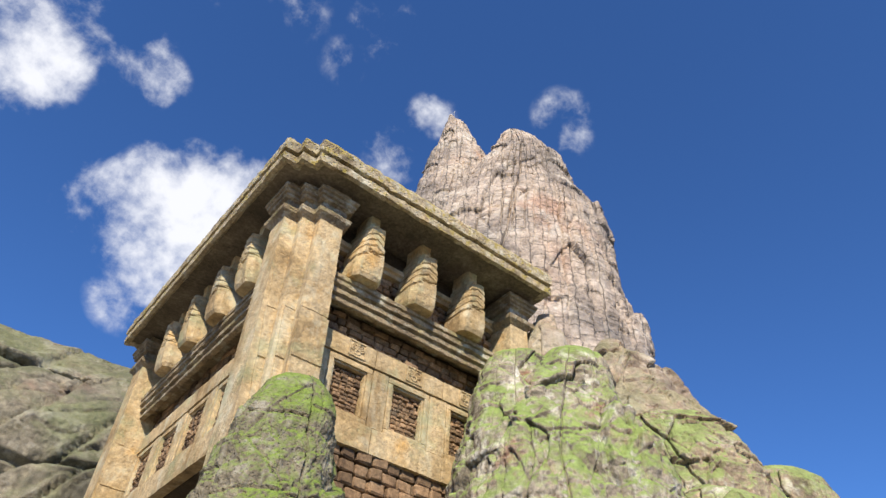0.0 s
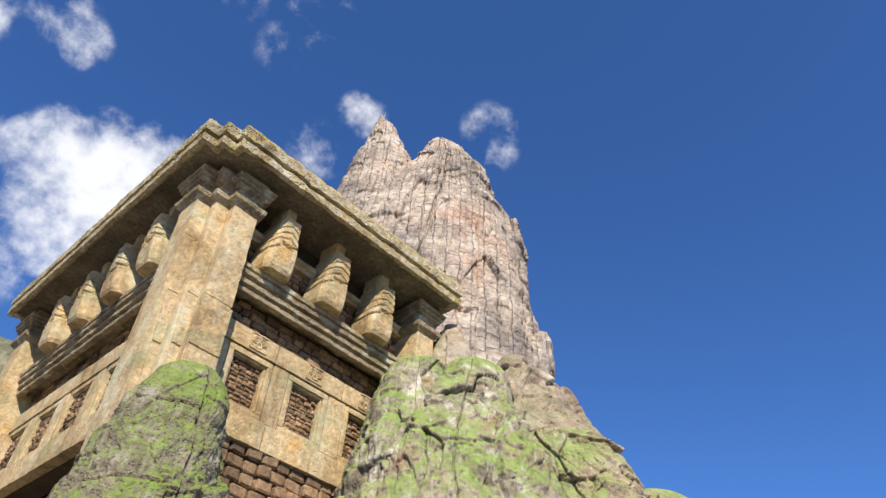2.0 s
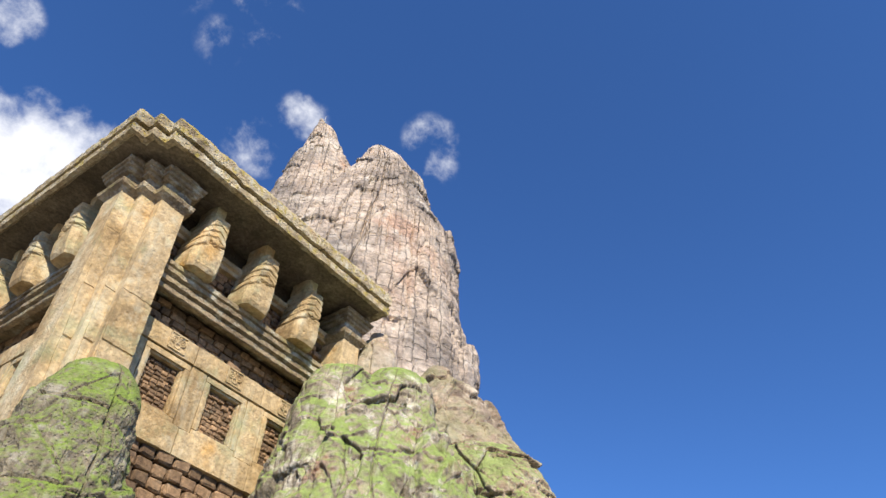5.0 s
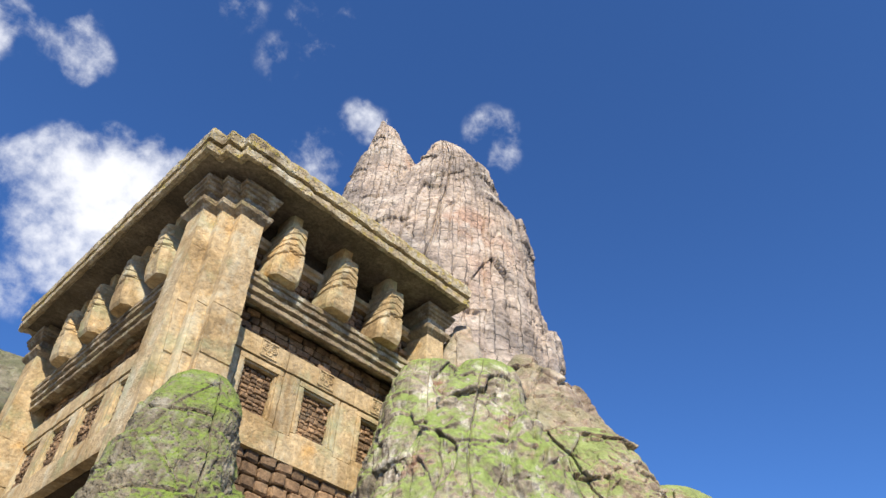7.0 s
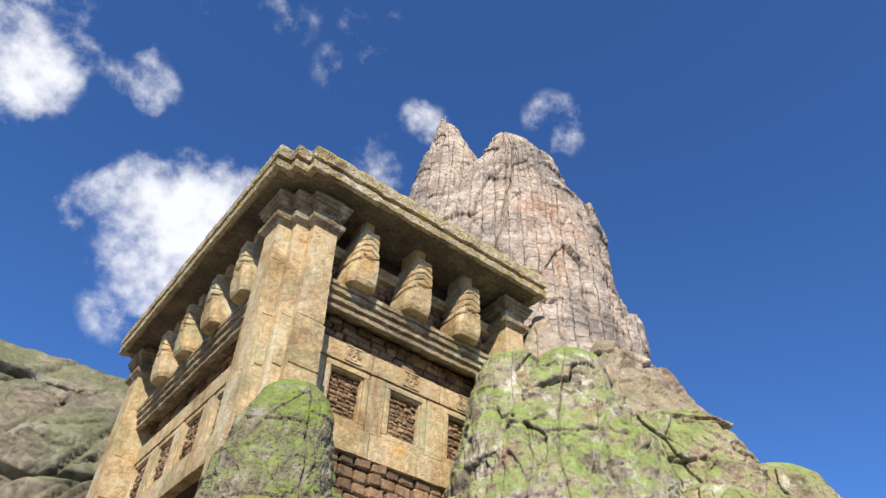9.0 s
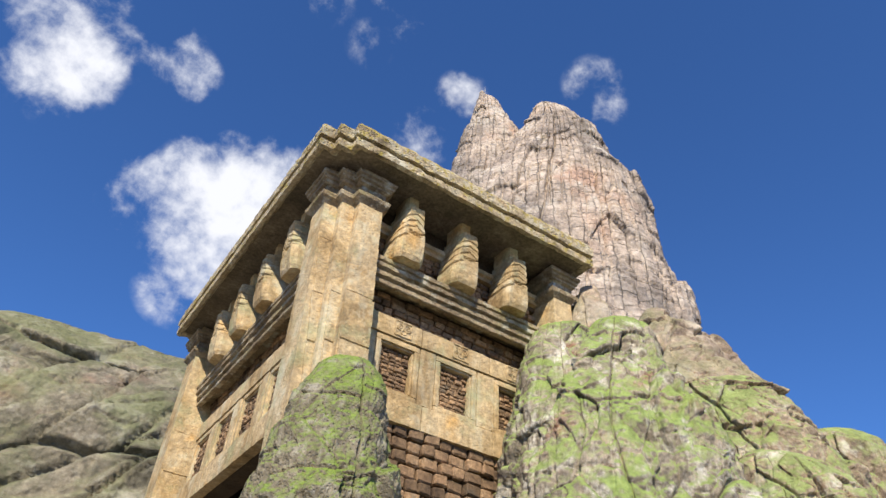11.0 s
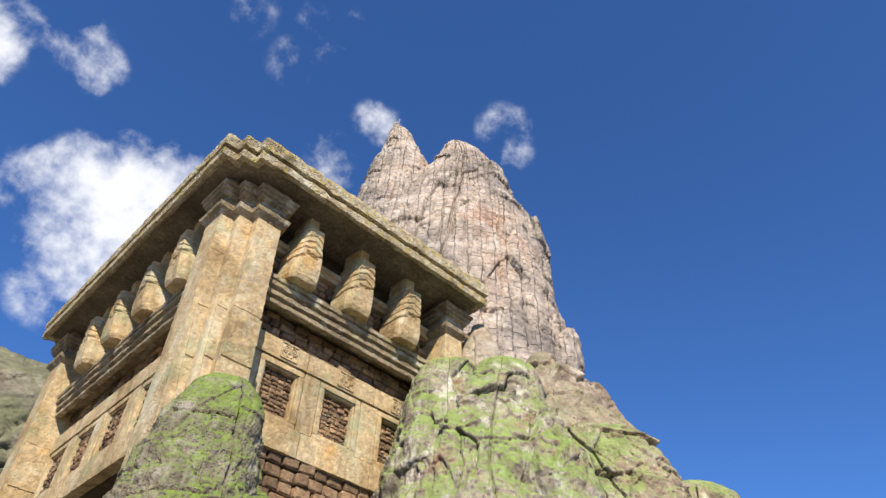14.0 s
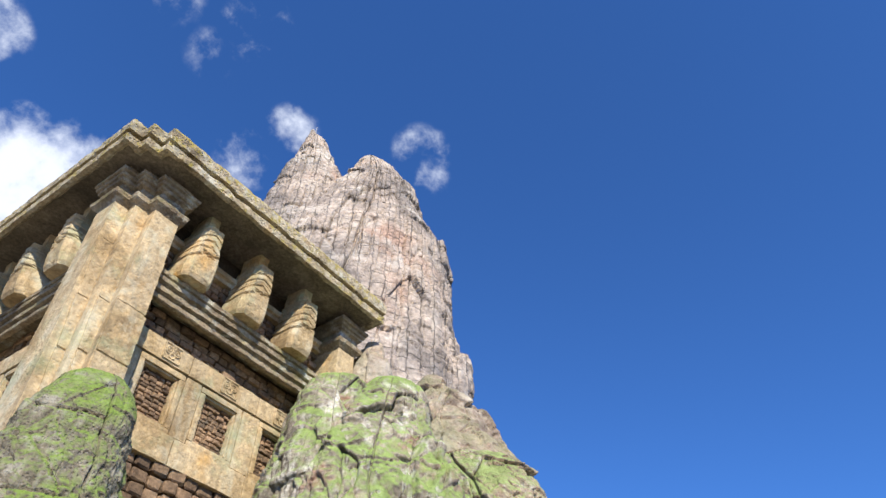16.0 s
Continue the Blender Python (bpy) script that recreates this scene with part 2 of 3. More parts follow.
SLOPE = weathered("mossy_tan_rock", [(0.12, 0.095, 0.072, 1), (0.24, 0.185, 0.135, 1), (0.36, 0.285, 0.215, 1), (0.27, 0.165, 0.115, 1)], scale=1.1,
                  stain=(0.085, 0.07, 0.057, 1), stain_amount=0.6, streak=0.5, moss=(0.25, 0.325, 0.10, 1), moss_amount=0.85, moss_up=0.34, moss_scale=0.8, moss_soft=0.11, moss_at=0.565, bump=1.0, grain=12.0,
                  pale=(0.58, 0.55, 0.45, 1), pale_amount=0.9, drip=0.5)
FOOT = weathered("tan_cliff_foot", [(0.13, 0.10, 0.08, 1), (0.26, 0.20, 0.155, 1), (0.38, 0.305, 0.24, 1), (0.29, 0.19, 0.14, 1)], scale=0.7,
                 stain=(0.09, 0.075, 0.065, 1), stain_amount=0.6, streak=0.45, moss=(0.22, 0.25, 0.10, 1), moss_amount=0.4, moss_up=0.2, moss_scale=0.6, bump=1.0, grain=9.0,
                 pale=(0.52, 0.46, 0.38, 1), pale_amount=0.7, drip=0.4)
BUTT = weathered("moss_covered_rock", [(0.09, 0.078, 0.055, 1), (0.17, 0.148, 0.108, 1), (0.26, 0.23, 0.175, 1)], scale=2.4,
                 stain=(0.06, 0.05, 0.038, 1), stain_amount=0.5, streak=0.65, moss=(0.185, 0.265, 0.045, 1), moss_amount=0.92, moss_up=0.46, moss_scale=3.4, moss_soft=0.16, moss_at=0.655, bump=1.0, grain=34.0, pits=0.7,
                 pale=(0.42, 0.40, 0.33, 1), pale_amount=0.55, drip=0.45)
HILL = weathered("olive_hill_rock", [(0.085, 0.08, 0.062, 1), (0.16, 0.148, 0.11, 1), (0.24, 0.215, 0.165, 1), (0.21, 0.14, 0.105, 1)], scale=0.6,
                 stain=(0.06, 0.058, 0.05, 1), stain_amount=0.6, streak=0.25, moss=(0.17, 0.195, 0.085, 1), moss_amount=0.6, moss_up=0.16, moss_scale=0.55, moss_soft=0.10, bump=1.0, grain=6.0,
                 pale=(0.42, 0.40, 0.33, 1), pale_amount=0.85, cracks=None)
DIRT = weathered("pale_packed_earth", [(0.20, 0.185, 0.155, 1), (0.28, 0.26, 0.22, 1), (0.34, 0.32, 0.275, 1)], scale=0.4, bump=0.3, grain=12.0, streak=0.0)
STEEL = weathered("dull_steel", [(0.35, 0.35, 0.36, 1), (0.5, 0.5, 0.5, 1)], scale=4.0, rough=0.45, bump=0.05, streak=0.1)


# ---- building blocks ----
def mesh_of(name, verts, faces, material, smooth=False):
    me = bpy.data.meshes.new(name)
    me.from_pydata([tuple(v) for v in verts], [], [tuple(f) for f in faces])
    me.materials.append(material)
    bm = bmesh.new()
    bm.from_mesh(me)
    bmesh.ops.recalc_face_normals(bm, faces=bm.faces)
    bm.to_mesh(me)
    bm.free()
    if smooth:
        me.polygons.foreach_set("use_smooth", [True] * len(me.polygons))
    me.update()
    return me


def thing(name, at, label, category, group="", kind=""):
    ob = new(name)
    ob.location = at
    ob.empty_display_size = 0.2
    return tagged(ob, label, category, group, kind)


def put(ob, parent):
    """Make ob, built in world coordinates, a part of parent."""
    ob.parent = parent
    if parent.type == "EMPTY":
        ob.matrix_parent_inverse = Matrix.Translation(-parent.location)
    return ob


def part(name, me, parent, label="", kind=""):
    ob = put(new(name, me), parent)
    return tagged(ob, label, kind=kind) if (label or kind) else ob


def hashed(cells, k):
    """Random numbers in 0..1 for rows of whole numbers."""
    h = (cells[..., 0] * 73856093) ^ (cells[..., 1] * 19349663) ^ (cells[..., 2] * 83492791) ^ (k * 2654435761)
    h = (h ^ (h >> 13)) * 1274126177 & 0x7FFFFFFF
    h = (h ^ (h >> 16)) * 668265263 & 0x7FFFFFFF
    return ((h ^ (h >> 15)) & 0xFFFFFF) / float(0x1000000)


def cells_at(p, jitter=0.85):
    """Cracked-block pattern: distance to the nearest joint, a random number for the block and the lean of its face."""
    base = np.floor(p).astype(np.int64)
    who, tilt = np.zeros(len(p)), np.zeros(len(p))
    f1, f2 = np.full(len(p), 1e9), np.full(len(p), 1e9)
    for i in (-1, 0, 1):
        for j in (-1, 0, 1):
            for k in (-1, 0, 1):
                c = base + np.array((i, j, k))
                h = [hashed(c, s) for s in (1, 2, 3)]
                off = c + 0.5 + jitter * (np.stack(h, -1) - 0.5) - p
                d = np.sqrt((off**2).sum(-1))
                closer = d < f1
                f2 = np.where(closer, f1, np.minimum(f2, d))
                mark = np.modf(h[0] * 57.0 + h[1] * 31.0)[0]
                who = np.where(closer, mark, who)
                tilt = np.where(closer, off[:, 0] * (h[1] - 0.5) + off[:, 1] * (h[2] - 0.5) + off[:, 2] * (h[0] - 0.65) * 1.4, tilt)
                f1 = np.where(closer, d, f1)
    return (f2 - f1) * 0.5, who, tilt


def columns_at(u, z, wide, tall, seed):
    """Columns of stacked blocks: distance to the nearest joint in metres, a random number and the lean of the block's face."""
    c = np.floor(u / wide).astype(np.int64)
    cell = np.stack([c, np.full_like(c, seed), c * 0], -1)
    left, right = 0.35 * (hashed(cell, 1) - 0.5), 0.35 * (hashed(cell + np.array((1, 0, 0)), 1) - 0.5)
    fu = u / wide - c
    # the shifted joints between columns
    before, after = fu < left, fu > 1 + right
    c = np.where(before, c - 1, np.where(after, c + 1, c))
    du = np.minimum(np.abs(fu - left), np.abs(fu - 1 - right)) * wide
    cell = np.stack([c, np.full_like(c, seed), c * 0], -1)
    size = tall * (0.6 + 0.9 * hashed(cell, 2))
    v = z / size + 9 * hashed(cell, 3)
    r = np.floor(v).astype(np.int64)
    dz = np.minimum(v - r, r + 1 - v) * size
    block = np.stack([c, r, np.full_like(c, seed)], -1)
    some = hashed(block, 6) < 0.75
    dz = np.where(some, dz, dz + 0.02)
    return np.minimum(du, dz * 1.6), du, 0.65 * hashed(block, 4) + 0.35 * hashed(cell, 5), (v - r - 0.5) * (hashed(block, 8) - 0.7)


def fbm(p, octaves=4, gain=0.5):
    """Smooth value noise, about -1..1."""
    total, amp, out = 0.0, 1.0, np.zeros(len(p))
    for o in range(octaves):
        q = p * 2.0**o + o * 17.3
        b = np.floor(q).astype(np.int64)
        w = q - b
        w = w * w * (3 - 2 * w)
        v = np.zeros(len(p))
        for i in (0, 1):
            for j in (0, 1):
                for k in (0, 1):
                    h = hashed(b + np.array((i, j, k)), 7)
                    v += h * (w[:, 0] if i else 1 - w[:, 0]) * (w[:, 1] if j else 1 - w[:, 1]) * (w[:, 2] if k else 1 - w[:, 2])
        out += amp * (2 * v - 1)
        total += amp
        amp *= gain
    return out / total


def grid_faces(rows, cols, closed):
    r, c = np.meshgrid(np.arange(rows - 1), np.arange(cols if closed else cols - 1), indexing="ij")
    a, b = r * cols + c, r * cols + (c + 1) % cols
    return np.stack([a, b, b + cols, a + cols], -1).reshape(-1, 4)


def quick_mesh(name, verts, quads, material, smooth=True):
    me = bpy.data.meshes.new(name)
    me.vertices.add(len(verts))
    me.vertices.foreach_set("co", np.asarray(verts, np.float32).ravel())
    me.loops.add(quads.size)
    me.loops.foreach_set("vertex_index", quads.astype(np.int32).ravel())
    me.polygons.add(len(quads))
    me.polygons.foreach_set("loop_start", np.arange(0, quads.size, 4, dtype=np.int32))
    me.polygons.foreach_set("loop_total", np.full(len(quads), 4, dtype=np.int32))
    me.polygons.foreach_set("use_smooth", np.full(len(quads), smooth))
    me.materials.append(material)
    me.update(calc_edges=True)
    me.validate()
    return me


def smooth_rows(rows, z):
    """Each column of rows, smoothly between the rows' first column."""
    rows = np.array(rows, float)
    out = []
    for c in range(1, rows.shape[1]):
        v = np.interp(z, rows[:, 0], rows[:, c])
        out.append(v)
    return out


def rock(name, centre, across, rows, levels, turns, material, layers, seed, power=2.0, columns=(), reach=5.0, lumps=0.25, rugged=0.0, roughness=1.7, dip=0.0):
    """A rock mass: rings of a rounded outline up its height, broken by layers of cracked blocks.
    rows: height, shift across, shift away, half width across, half width away. layers: block size (across, up), groove depth, groove width, step, lean."""
    z0, z1 = rows[0][0], rows[-1][0]
    z = np.linspace(z0, z1, levels)
    su, sv, ru, rv = smooth_rows(rows, z)
    kernel = np.ones(max(3, levels // 40)) / max(3, levels // 40)
    pad = len(kernel) // 2
    ru, rv, su, sv = (np.convolve(np.pad(a, (pad, len(kernel) - 1 - pad), mode="edge"), kernel, mode="valid") for a in (ru, rv, su, sv))
    a = np.linspace(0, 2 * np.pi, turns, endpoint=False)
    a = a - 0.55 * np.cos(a)
    ca, sa = np.cos(a), np.sin(a)
    k = (np.abs(ca) ** power + np.abs(sa) ** power) ** (-1 / power)
    uo, vo = (k * ca)[None], (k * sa)[None]
    u, v = su[:, None] + ru[:, None] * uo, sv[:, None] + rv[:, None] * vo
    dir_u, dir_v = Vector((math.cos(across), math.sin(across))), Vector((-math.sin(across), math.cos(across)))
    x = centre[0] + u * dir_u.x + v * dir_v.x
    y = centre[1] + u * dir_u.y + v * dir_v.y
    zz = np.broadcast_to(z[:, None], x.shape)
    nx, ny = uo * dir_u.x + vo * dir_v.x, uo * dir_u.y + vo * dir_v.y
    ln = np.sqrt(nx**2 + ny**2)
    nx, ny = (nx / ln) + 0 * x, (ny / ln) + 0 * x
    p = np.stack([x, y, zz], -1).reshape(-1, 3)
    out = np.zeros(len(p))
    room = np.minimum(1.0, (np.minimum(ru, rv)[:, None] + 0 * x).ravel() / 0.9)
    for across_size, up_size, depth, width, step, warp in layers:
        q = p + warp * np.stack([fbm(p * 0.6 / across_size + s + seed, 3) for s in (0, 40, 80)], -1) * across_size
        q[:, 2] = q[:, 2] + dip * q[:, 0]
        edge, who, tilt = cells_at(np.stack([q[:, 0] / across_size, q[:, 1] / across_size, q[:, 2] / up_size], -1) + seed * 3.7)
        groove = np.clip(1 - edge * across_size / width, 0, 1) ** 1.3
        out += (who - 0.5) * 2 * step + tilt * step * 3.0 - depth * groove
    for wide, tall, depth, width, step, warp in columns:
        arc = (np.broadcast_to(a[None], x.shape)).ravel() * reach
        wob = fbm(p * 0.2 / wide + seed, 3) * warp + fbm(p * 0.9 / wide + seed + 5, 3) * warp * 0.35
        edge, du, who, tilt = columns_at(arc + wob, p[:, 2] + fbm(p * 0.45 / wide + 11 + seed, 3) * warp * 1.5, wide, tall, int(seed))
        patch = np.clip(0.6 + 1.6 * fbm(p * 0.28 / wide + 21 + seed, 3), 0.12, 1)
        groove = np.clip(1 - edge / width, 0, 1) ** 1.2
        out += (who - 0.5) * 2 * step + tilt * step * 0.9 - depth * groove * patch
    out += 0.05 * layers[0][0] * fbm(p * 3.0 / layers[0][0] + seed, 4) - rugged * np.abs(fbm(p * roughness + 50 + seed, 4, 0.6))
    big = fbm(p * 0.35 / layers[0][0] + 9.1 + seed, 3) * layers[0][0] * lumps
    out = (out + big) * room
    p[:, 0] += nx.ravel() * out
    p[:, 1] += ny.ravel() * out
    lift = fbm(p * 1.2 / layers[0][0] + 5.0 + seed, 3) * 0.12 * layers[0][0]
    p[:, 2] += np.where(p[:, 2] > 0.3, lift, 0) * room
    quads = grid_faces(levels, turns, True)
    me = quick_mesh(name, p, quads, material)
    bm = bmesh.new()
    bm.from_mesh(me)
    bm.verts.ensure_lookup_table()
    cap = bm.faces.new([bm.verts[(levels - 1) * turns + i] for i in range(turns)])
    bmesh.ops.triangulate(bm, faces=[cap])
    bm.normal_update()
    bm.to_mesh(me)
    bm.free()
    return me


def densify(line, step):
    """Points along a broken line, with the line's own corners kept, and the share of the way in each stretch."""
    out = []
    for i in range(len(line) - 1):
        a, b = np.array(line[i], float), np.array(line[i + 1], float)
        n = max(1, int(math.ceil(np.linalg.norm(b - a) / step)))
        out += [a + (b - a) * k / n for k in range(n)]
    return np.array(out + [np.array(line[-1], float)])


def sweep(name, plan, profile, material, step=0.06, fine=0.05, wear=0.012, wear_size=0.12, seed=0.0, chips=0.0):
    """A moulding: profile (outward, height) carried along a plan of straight runs, mitred, worn by noise, closed at its ends."""
    plan = [np.array(v, float) for v in plan]
    mitre = []
    for i, v in enumerate(plan):
        ns = []
        for a, b in ((i - 1, i), (i, i + 1)):
            if 0 <= a and b < len(plan):
                d = plan[b] - plan[a]
                d = d / np.linalg.norm(d)
                ns.append(np.array((-d[1], d[0])))
        m = ns[0] if len(ns) == 1 else (ns[0] + ns[1]) / (1 + ns[0] @ ns[1])
        mitre.append(m)
    joined = densify([np.r_[v, m] for v, m in zip(plan, mitre)], step)
    prof = densify(profile, fine)
    pts = joined[:, None, :2] + joined[:, None, 2:] * prof[None, :, :1]
    p = np.concatenate([pts, np.broadcast_to(prof[None, :, 1:], pts.shape[:2] + (1,))], -1).reshape(-1, 3)
    q = p / wear_size + seed
    off = np.stack([fbm(q + s, 3, 0.6) for s in (0, 31, 62)], -1) * wear
    if chips:
        c = np.clip(fbm(p / 0.16 + 7 + seed, 3) - 0.25, 0, 1)
        off[:, 2] -= chips * c
    p = p + off
    rows, cols = len(joined), len(prof)
    quads = [tuple(f) for f in grid_faces(rows, cols, False)]
    ends = [tuple(range(cols)), tuple(range((rows - 1) * cols, rows * cols))[::-1]]
    # close the back as well
    back = [(i * cols, (i + 1) * cols, (i + 2) * cols - 1, (i + 1) * cols - 1) for i in range(rows - 1)]
    return mesh_of(name, p, quads + back + ends, material)


def slab(name, outline, z0, z1, material):
    """An upright prism over a plan outline."""
    n = len(outline)
    v = [(x, y, z0) for x, y in outline] + [(x, y, z1) for x, y in outline]
    return mesh_of(name, v, [tuple(range(n)), tuple(range(n, 2 * n))] + [(i, (i + 1) % n, n + (i + 1) % n, n + i) for i in range(n)], material)


def worn_box(name, size, material, wear=0.01, step=0.06, bevel=0.012, seed=0.0):
    """A block about its own centre, its edges broken and its faces uneven."""
    bm = bmesh.new()
    bmesh.ops.create_cube(bm, size=1.0)
    bmesh.ops.scale(bm, vec=size, verts=bm.verts)
    for axis in range(3):
        cuts = int(size[axis] / step)
        if cuts > 0:
            es = [e for e in bm.edges if abs((e.verts[0].co - e.verts[1].co)[axis]) > size[axis] * 0.9]
            bmesh.ops.subdivide_edges(bm, edges=es, cuts=min(cuts, 40), use_grid_fill=True)
    co = np.array([v.co for v in bm.verts])
    half = np.array(size) / 2
    inside = np.clip(np.abs(co) - (half - bevel), 0, None)
    far = np.sqrt((inside**2).sum(-1))
    pull = np.where(far[:, None] > bevel, inside * (1 - bevel / np.maximum(far, 1e-6))[:, None], 0) * np.sign(co)
    off = np.stack([fbm(co / 0.13 + s + seed, 3, 0.6) for s in (0, 31, 62)], -1) * wear
    for v, c in zip(bm.verts, co - pull + off):
        v.co = c
    me = bpy.data.meshes.new(name)
    bm.to_mesh(me)
    bm.free()
    me.materials.append(material)
    return me


def brick_mesh(name, w, h, d, material, seed):
    """One rough brick with broken edges, about its front face's centre (front is -y)."""
    rnd = random.Random(seed)
    bm = bmesh.new()
    bmesh.ops.create_cube(bm, size=1.0)
    bmesh.ops.scale(bm, vec=(w, d, h), verts=bm.verts)
    bmesh.ops.bevel(bm, geom=list(bm.edges), offset=min(w, h) * 0.14, segments=1, affect="EDGES")
    for v in bm.verts:
        v.co += Vector((rnd.uniform(-1, 1) * w * 0.045, rnd.uniform(-1, 1) * d * 0.06, rnd.uniform(-1, 1) * h * 0.06))
    me = bpy.data.meshes.new(name)
    bm.to_mesh(me)
    bm.free()
    me.materials.append(material)
    return me


def joined(name, pieces):
    """One mesh out of several, each with a pose."""
    bm = bmesh.new()
    for me, m in pieces:
        me.transform(m)
        bm.from_mesh(me)
    out = bpy.data.meshes.new(name)
    bm.to_mesh(out)
    bm.free()
    out.materials.append(pieces[0][0].materials[0])
    return out


# ---- ground ----
def ground_sheet():
    r = [0.0, 6, 12, 20, 35, 70, 150, 400, 1200, 4000]
    a = np.linspace(0, 2 * np.pi, 72, endpoint=False)
    p = np.array([(4 + q * math.cos(t), 6 + q * math.sin(t), 0.0) for q in r[1:] for t in a])
    p[:, 2] += 0.03 * fbm(p * 0.2, 3)
    return quick_mesh("ground", np.vstack([p]), grid_faces(len(r) - 1, 72, True), DIRT)


g = ground_sheet()
bm = bmesh.new()
bm.from_mesh(g)
bm.verts.ensure_lookup_table()
bm.faces.new([bm.verts[i] for i in range(72)])
bmesh.ops.recalc_face_normals(bm, faces=bm.faces)
bm.to_mesh(g)
bm.free()
tagged(new("ground", g), "pale packed earth ground round the rocks", "ground", kind="structure")

# ---- mountain: a broad tower with a second, sharper spire, on a spreading foot ----
MD = 22.0
MC = (MD * math.sin(radians(42)), MD * math.cos(radians(42)))
ACROSS = radians(-42)


def lateral(az):
    return MD * math.sin(radians(az - 42))


def level(el, az=42):
    return 1.6 + MD * math.cos(radians(az - 42)) * math.tan(radians(el))


def band(el, left, right, deep):
    a, b = lateral(left), lateral(right)
    return (level(el, right), (a + b) / 2, deep, (b - a) / 2, max(0.25, (b - a) / 2 * 0.95))


mountain = thing("mountain", (MC[0], MC[1], 0), "tall cracked pinkish-grey rock mountain with two peaks", "mountain")
tower = [
    (0.0, 0.8, 0.0, 10.4, 10.0), (level(15, 66), 0.8, 0.0, 8.6, 8.4), band(21.4, 22, 63.9, 0), band(23.5, 23, 61.7, 0),
    band(27, 25, 57.9, 0), band(30, 26.5, 55.7, 0), band(32.3, 28, 55.4, 0), band(35.5, 29.6, 54.6, 0), band(37.8, 31.0, 54.3, 0), band(40.0, 32.0, 53.9, 0), band(41.9, 33.0, 53.6, 0),
    band(44.0, 35.0, 52.6, 0), band(44.6, 36.0, 51.8, 0), band(46.0, 37.4, 50.4, 0), band(47.7, 39.0, 49.1, 0), band(48.5, 39.8, 47.8, 0.1), band(49.6, 40.9, 46.9, 0.2),
    band(50.4, 41.5, 45.7, 0.2), band(50.9, 42.0, 44.7, 0.2), band(51.15, 42.4, 43.8, 0.2),
]
part("cliff_tower", rock("cliff_tower", MC, ACROSS, tower, 520, 700, PEAK,
     [(2.0, 3.6, 0.05, 0.10, 0.10, 0.30)], 3.0, 2.2, [(0.50, 0.8, 0.16, 0.06, 0.05, 0.10), (1.9, 3.2, 0.22, 0.09, 0.12, 0.3)], 5.2, 0.10, 0.13, 1.3), mountain)
spire = [
    (level(24), lateral(36.5), -0.5, 3.0, 3.0), (level(40), lateral(36.3), -0.6, 2.5, 2.3), band(44, 31.6, 41.4, -0.6), band(47.2, 33.0, 40.4, -0.4), band(48.7, 33.4, 39.6, -0.3), band(49.2, 33.6, 39.1, -0.2),
    band(49.8, 33.9, 38.7, -0.2), band(50.8, 34.4, 38.0, -0.2), band(51.3, 34.6, 37.5, -0.2), band(51.6, 34.8, 36.5, -0.2), band(52.1, 35.0, 35.6, -0.2),
]
part("rock_spire", rock("rock_spire", MC, ACROSS, spire, 400, 380, PEAK,
     [(1.0, 1.6, 0.03, 0.06, 0.06, 0.25)], 8.0, 2.1, [(0.45, 0.7, 0.16, 0.06, 0.05, 0.08)], 1.9, 0.08, 0.10), mountain)
rod = bpy.data.meshes.new("lightning_rod")
bm = bmesh.new()
bmesh.ops.create_cone(bm, cap_ends=True, segments=8, radius1=0.02, radius2=0.008, depth=0.9, matrix=Matrix.Translation((MC[0] + lateral(35.65) * math.cos(ACROSS), MC[1] + lateral(35.65) * math.sin(ACROSS), level(52.1) + 0.2)))
bm.to_mesh(rod)
bm.free()
rod.materials.append(STEEL)
part("lightning_rod", rod, mountain, "thin steel lightning rod")

FD = 15.0
foot = [(0.0, 0, 0, 5.0, 4.0), (7.0, 0.05, 0, 2.7, 2.4), (8.66, -0.08, 0, 2.1, 1.9), (9.2, -0.1, 0, 1.74, 1.6), (9.8, -0.1, 0, 1.40, 1.3), (10.4, -0.1, 0, 1.12, 1.0), (11.1, -0.18, 0, 0.74, 0.7), (11.6, -0.3, 0, 0.25, 0.3)]
part("cliff_foot", rock("cliff_foot", (FD * math.sin(radians(53.3)), FD * math.cos(radians(53.3))), radians(-53.3), foot, 320, 420, FOOT,
     [(1.3, 1.8, 0.06, 0.035, 0.10, 0.35), (0.5, 0.7, 0.035, 0.022, 0.035, 0.3)], 9.0, 2.1, (), 5.0, 0.25, 0.16, 1.6, 0.3), mountain, "tan rounded rock at the mountain's foot")

# ---- green mound beside the temple: two lobes and a lower bulge, split by long cracks ----
mound = thing("rock_mound", (6.45, 5.95, 0), "steep cracked rock mound with bright green moss", "rock")
PEAK_LOBE = [(0.0, 0.1, 0.2, 2.4, 2.8), (2.5, 0.0, 0.1, 1.9, 2.2), (4.4, 0.0, 0.05, 1.52, 1.7), (5.4, 0.02, 0.0, 1.28, 1.4), (6.2, 0.04, 0, 0.95, 1.1), (6.7, 0.08, 0, 0.72, 0.85),
             (7.08, 0.14, 0, 0.52, 0.6), (7.28, 0.19, 0, 0.40, 0.42), (7.38, 0.22, 0, 0.24, 0.24)]
SHOULDER = [(0.0, -0.6, -0.1, 1.6, 2.0), (4.4, -0.62, -0.12, 1.02, 1.3), (6.2, -0.6, -0.12, 0.64, 0.85), (7.0, -0.58, -0.1, 0.45, 0.58), (7.06, -0.56, -0.1, 0.37, 0.42), (7.14, -0.55, -0.1, 0.22, 0.24)]
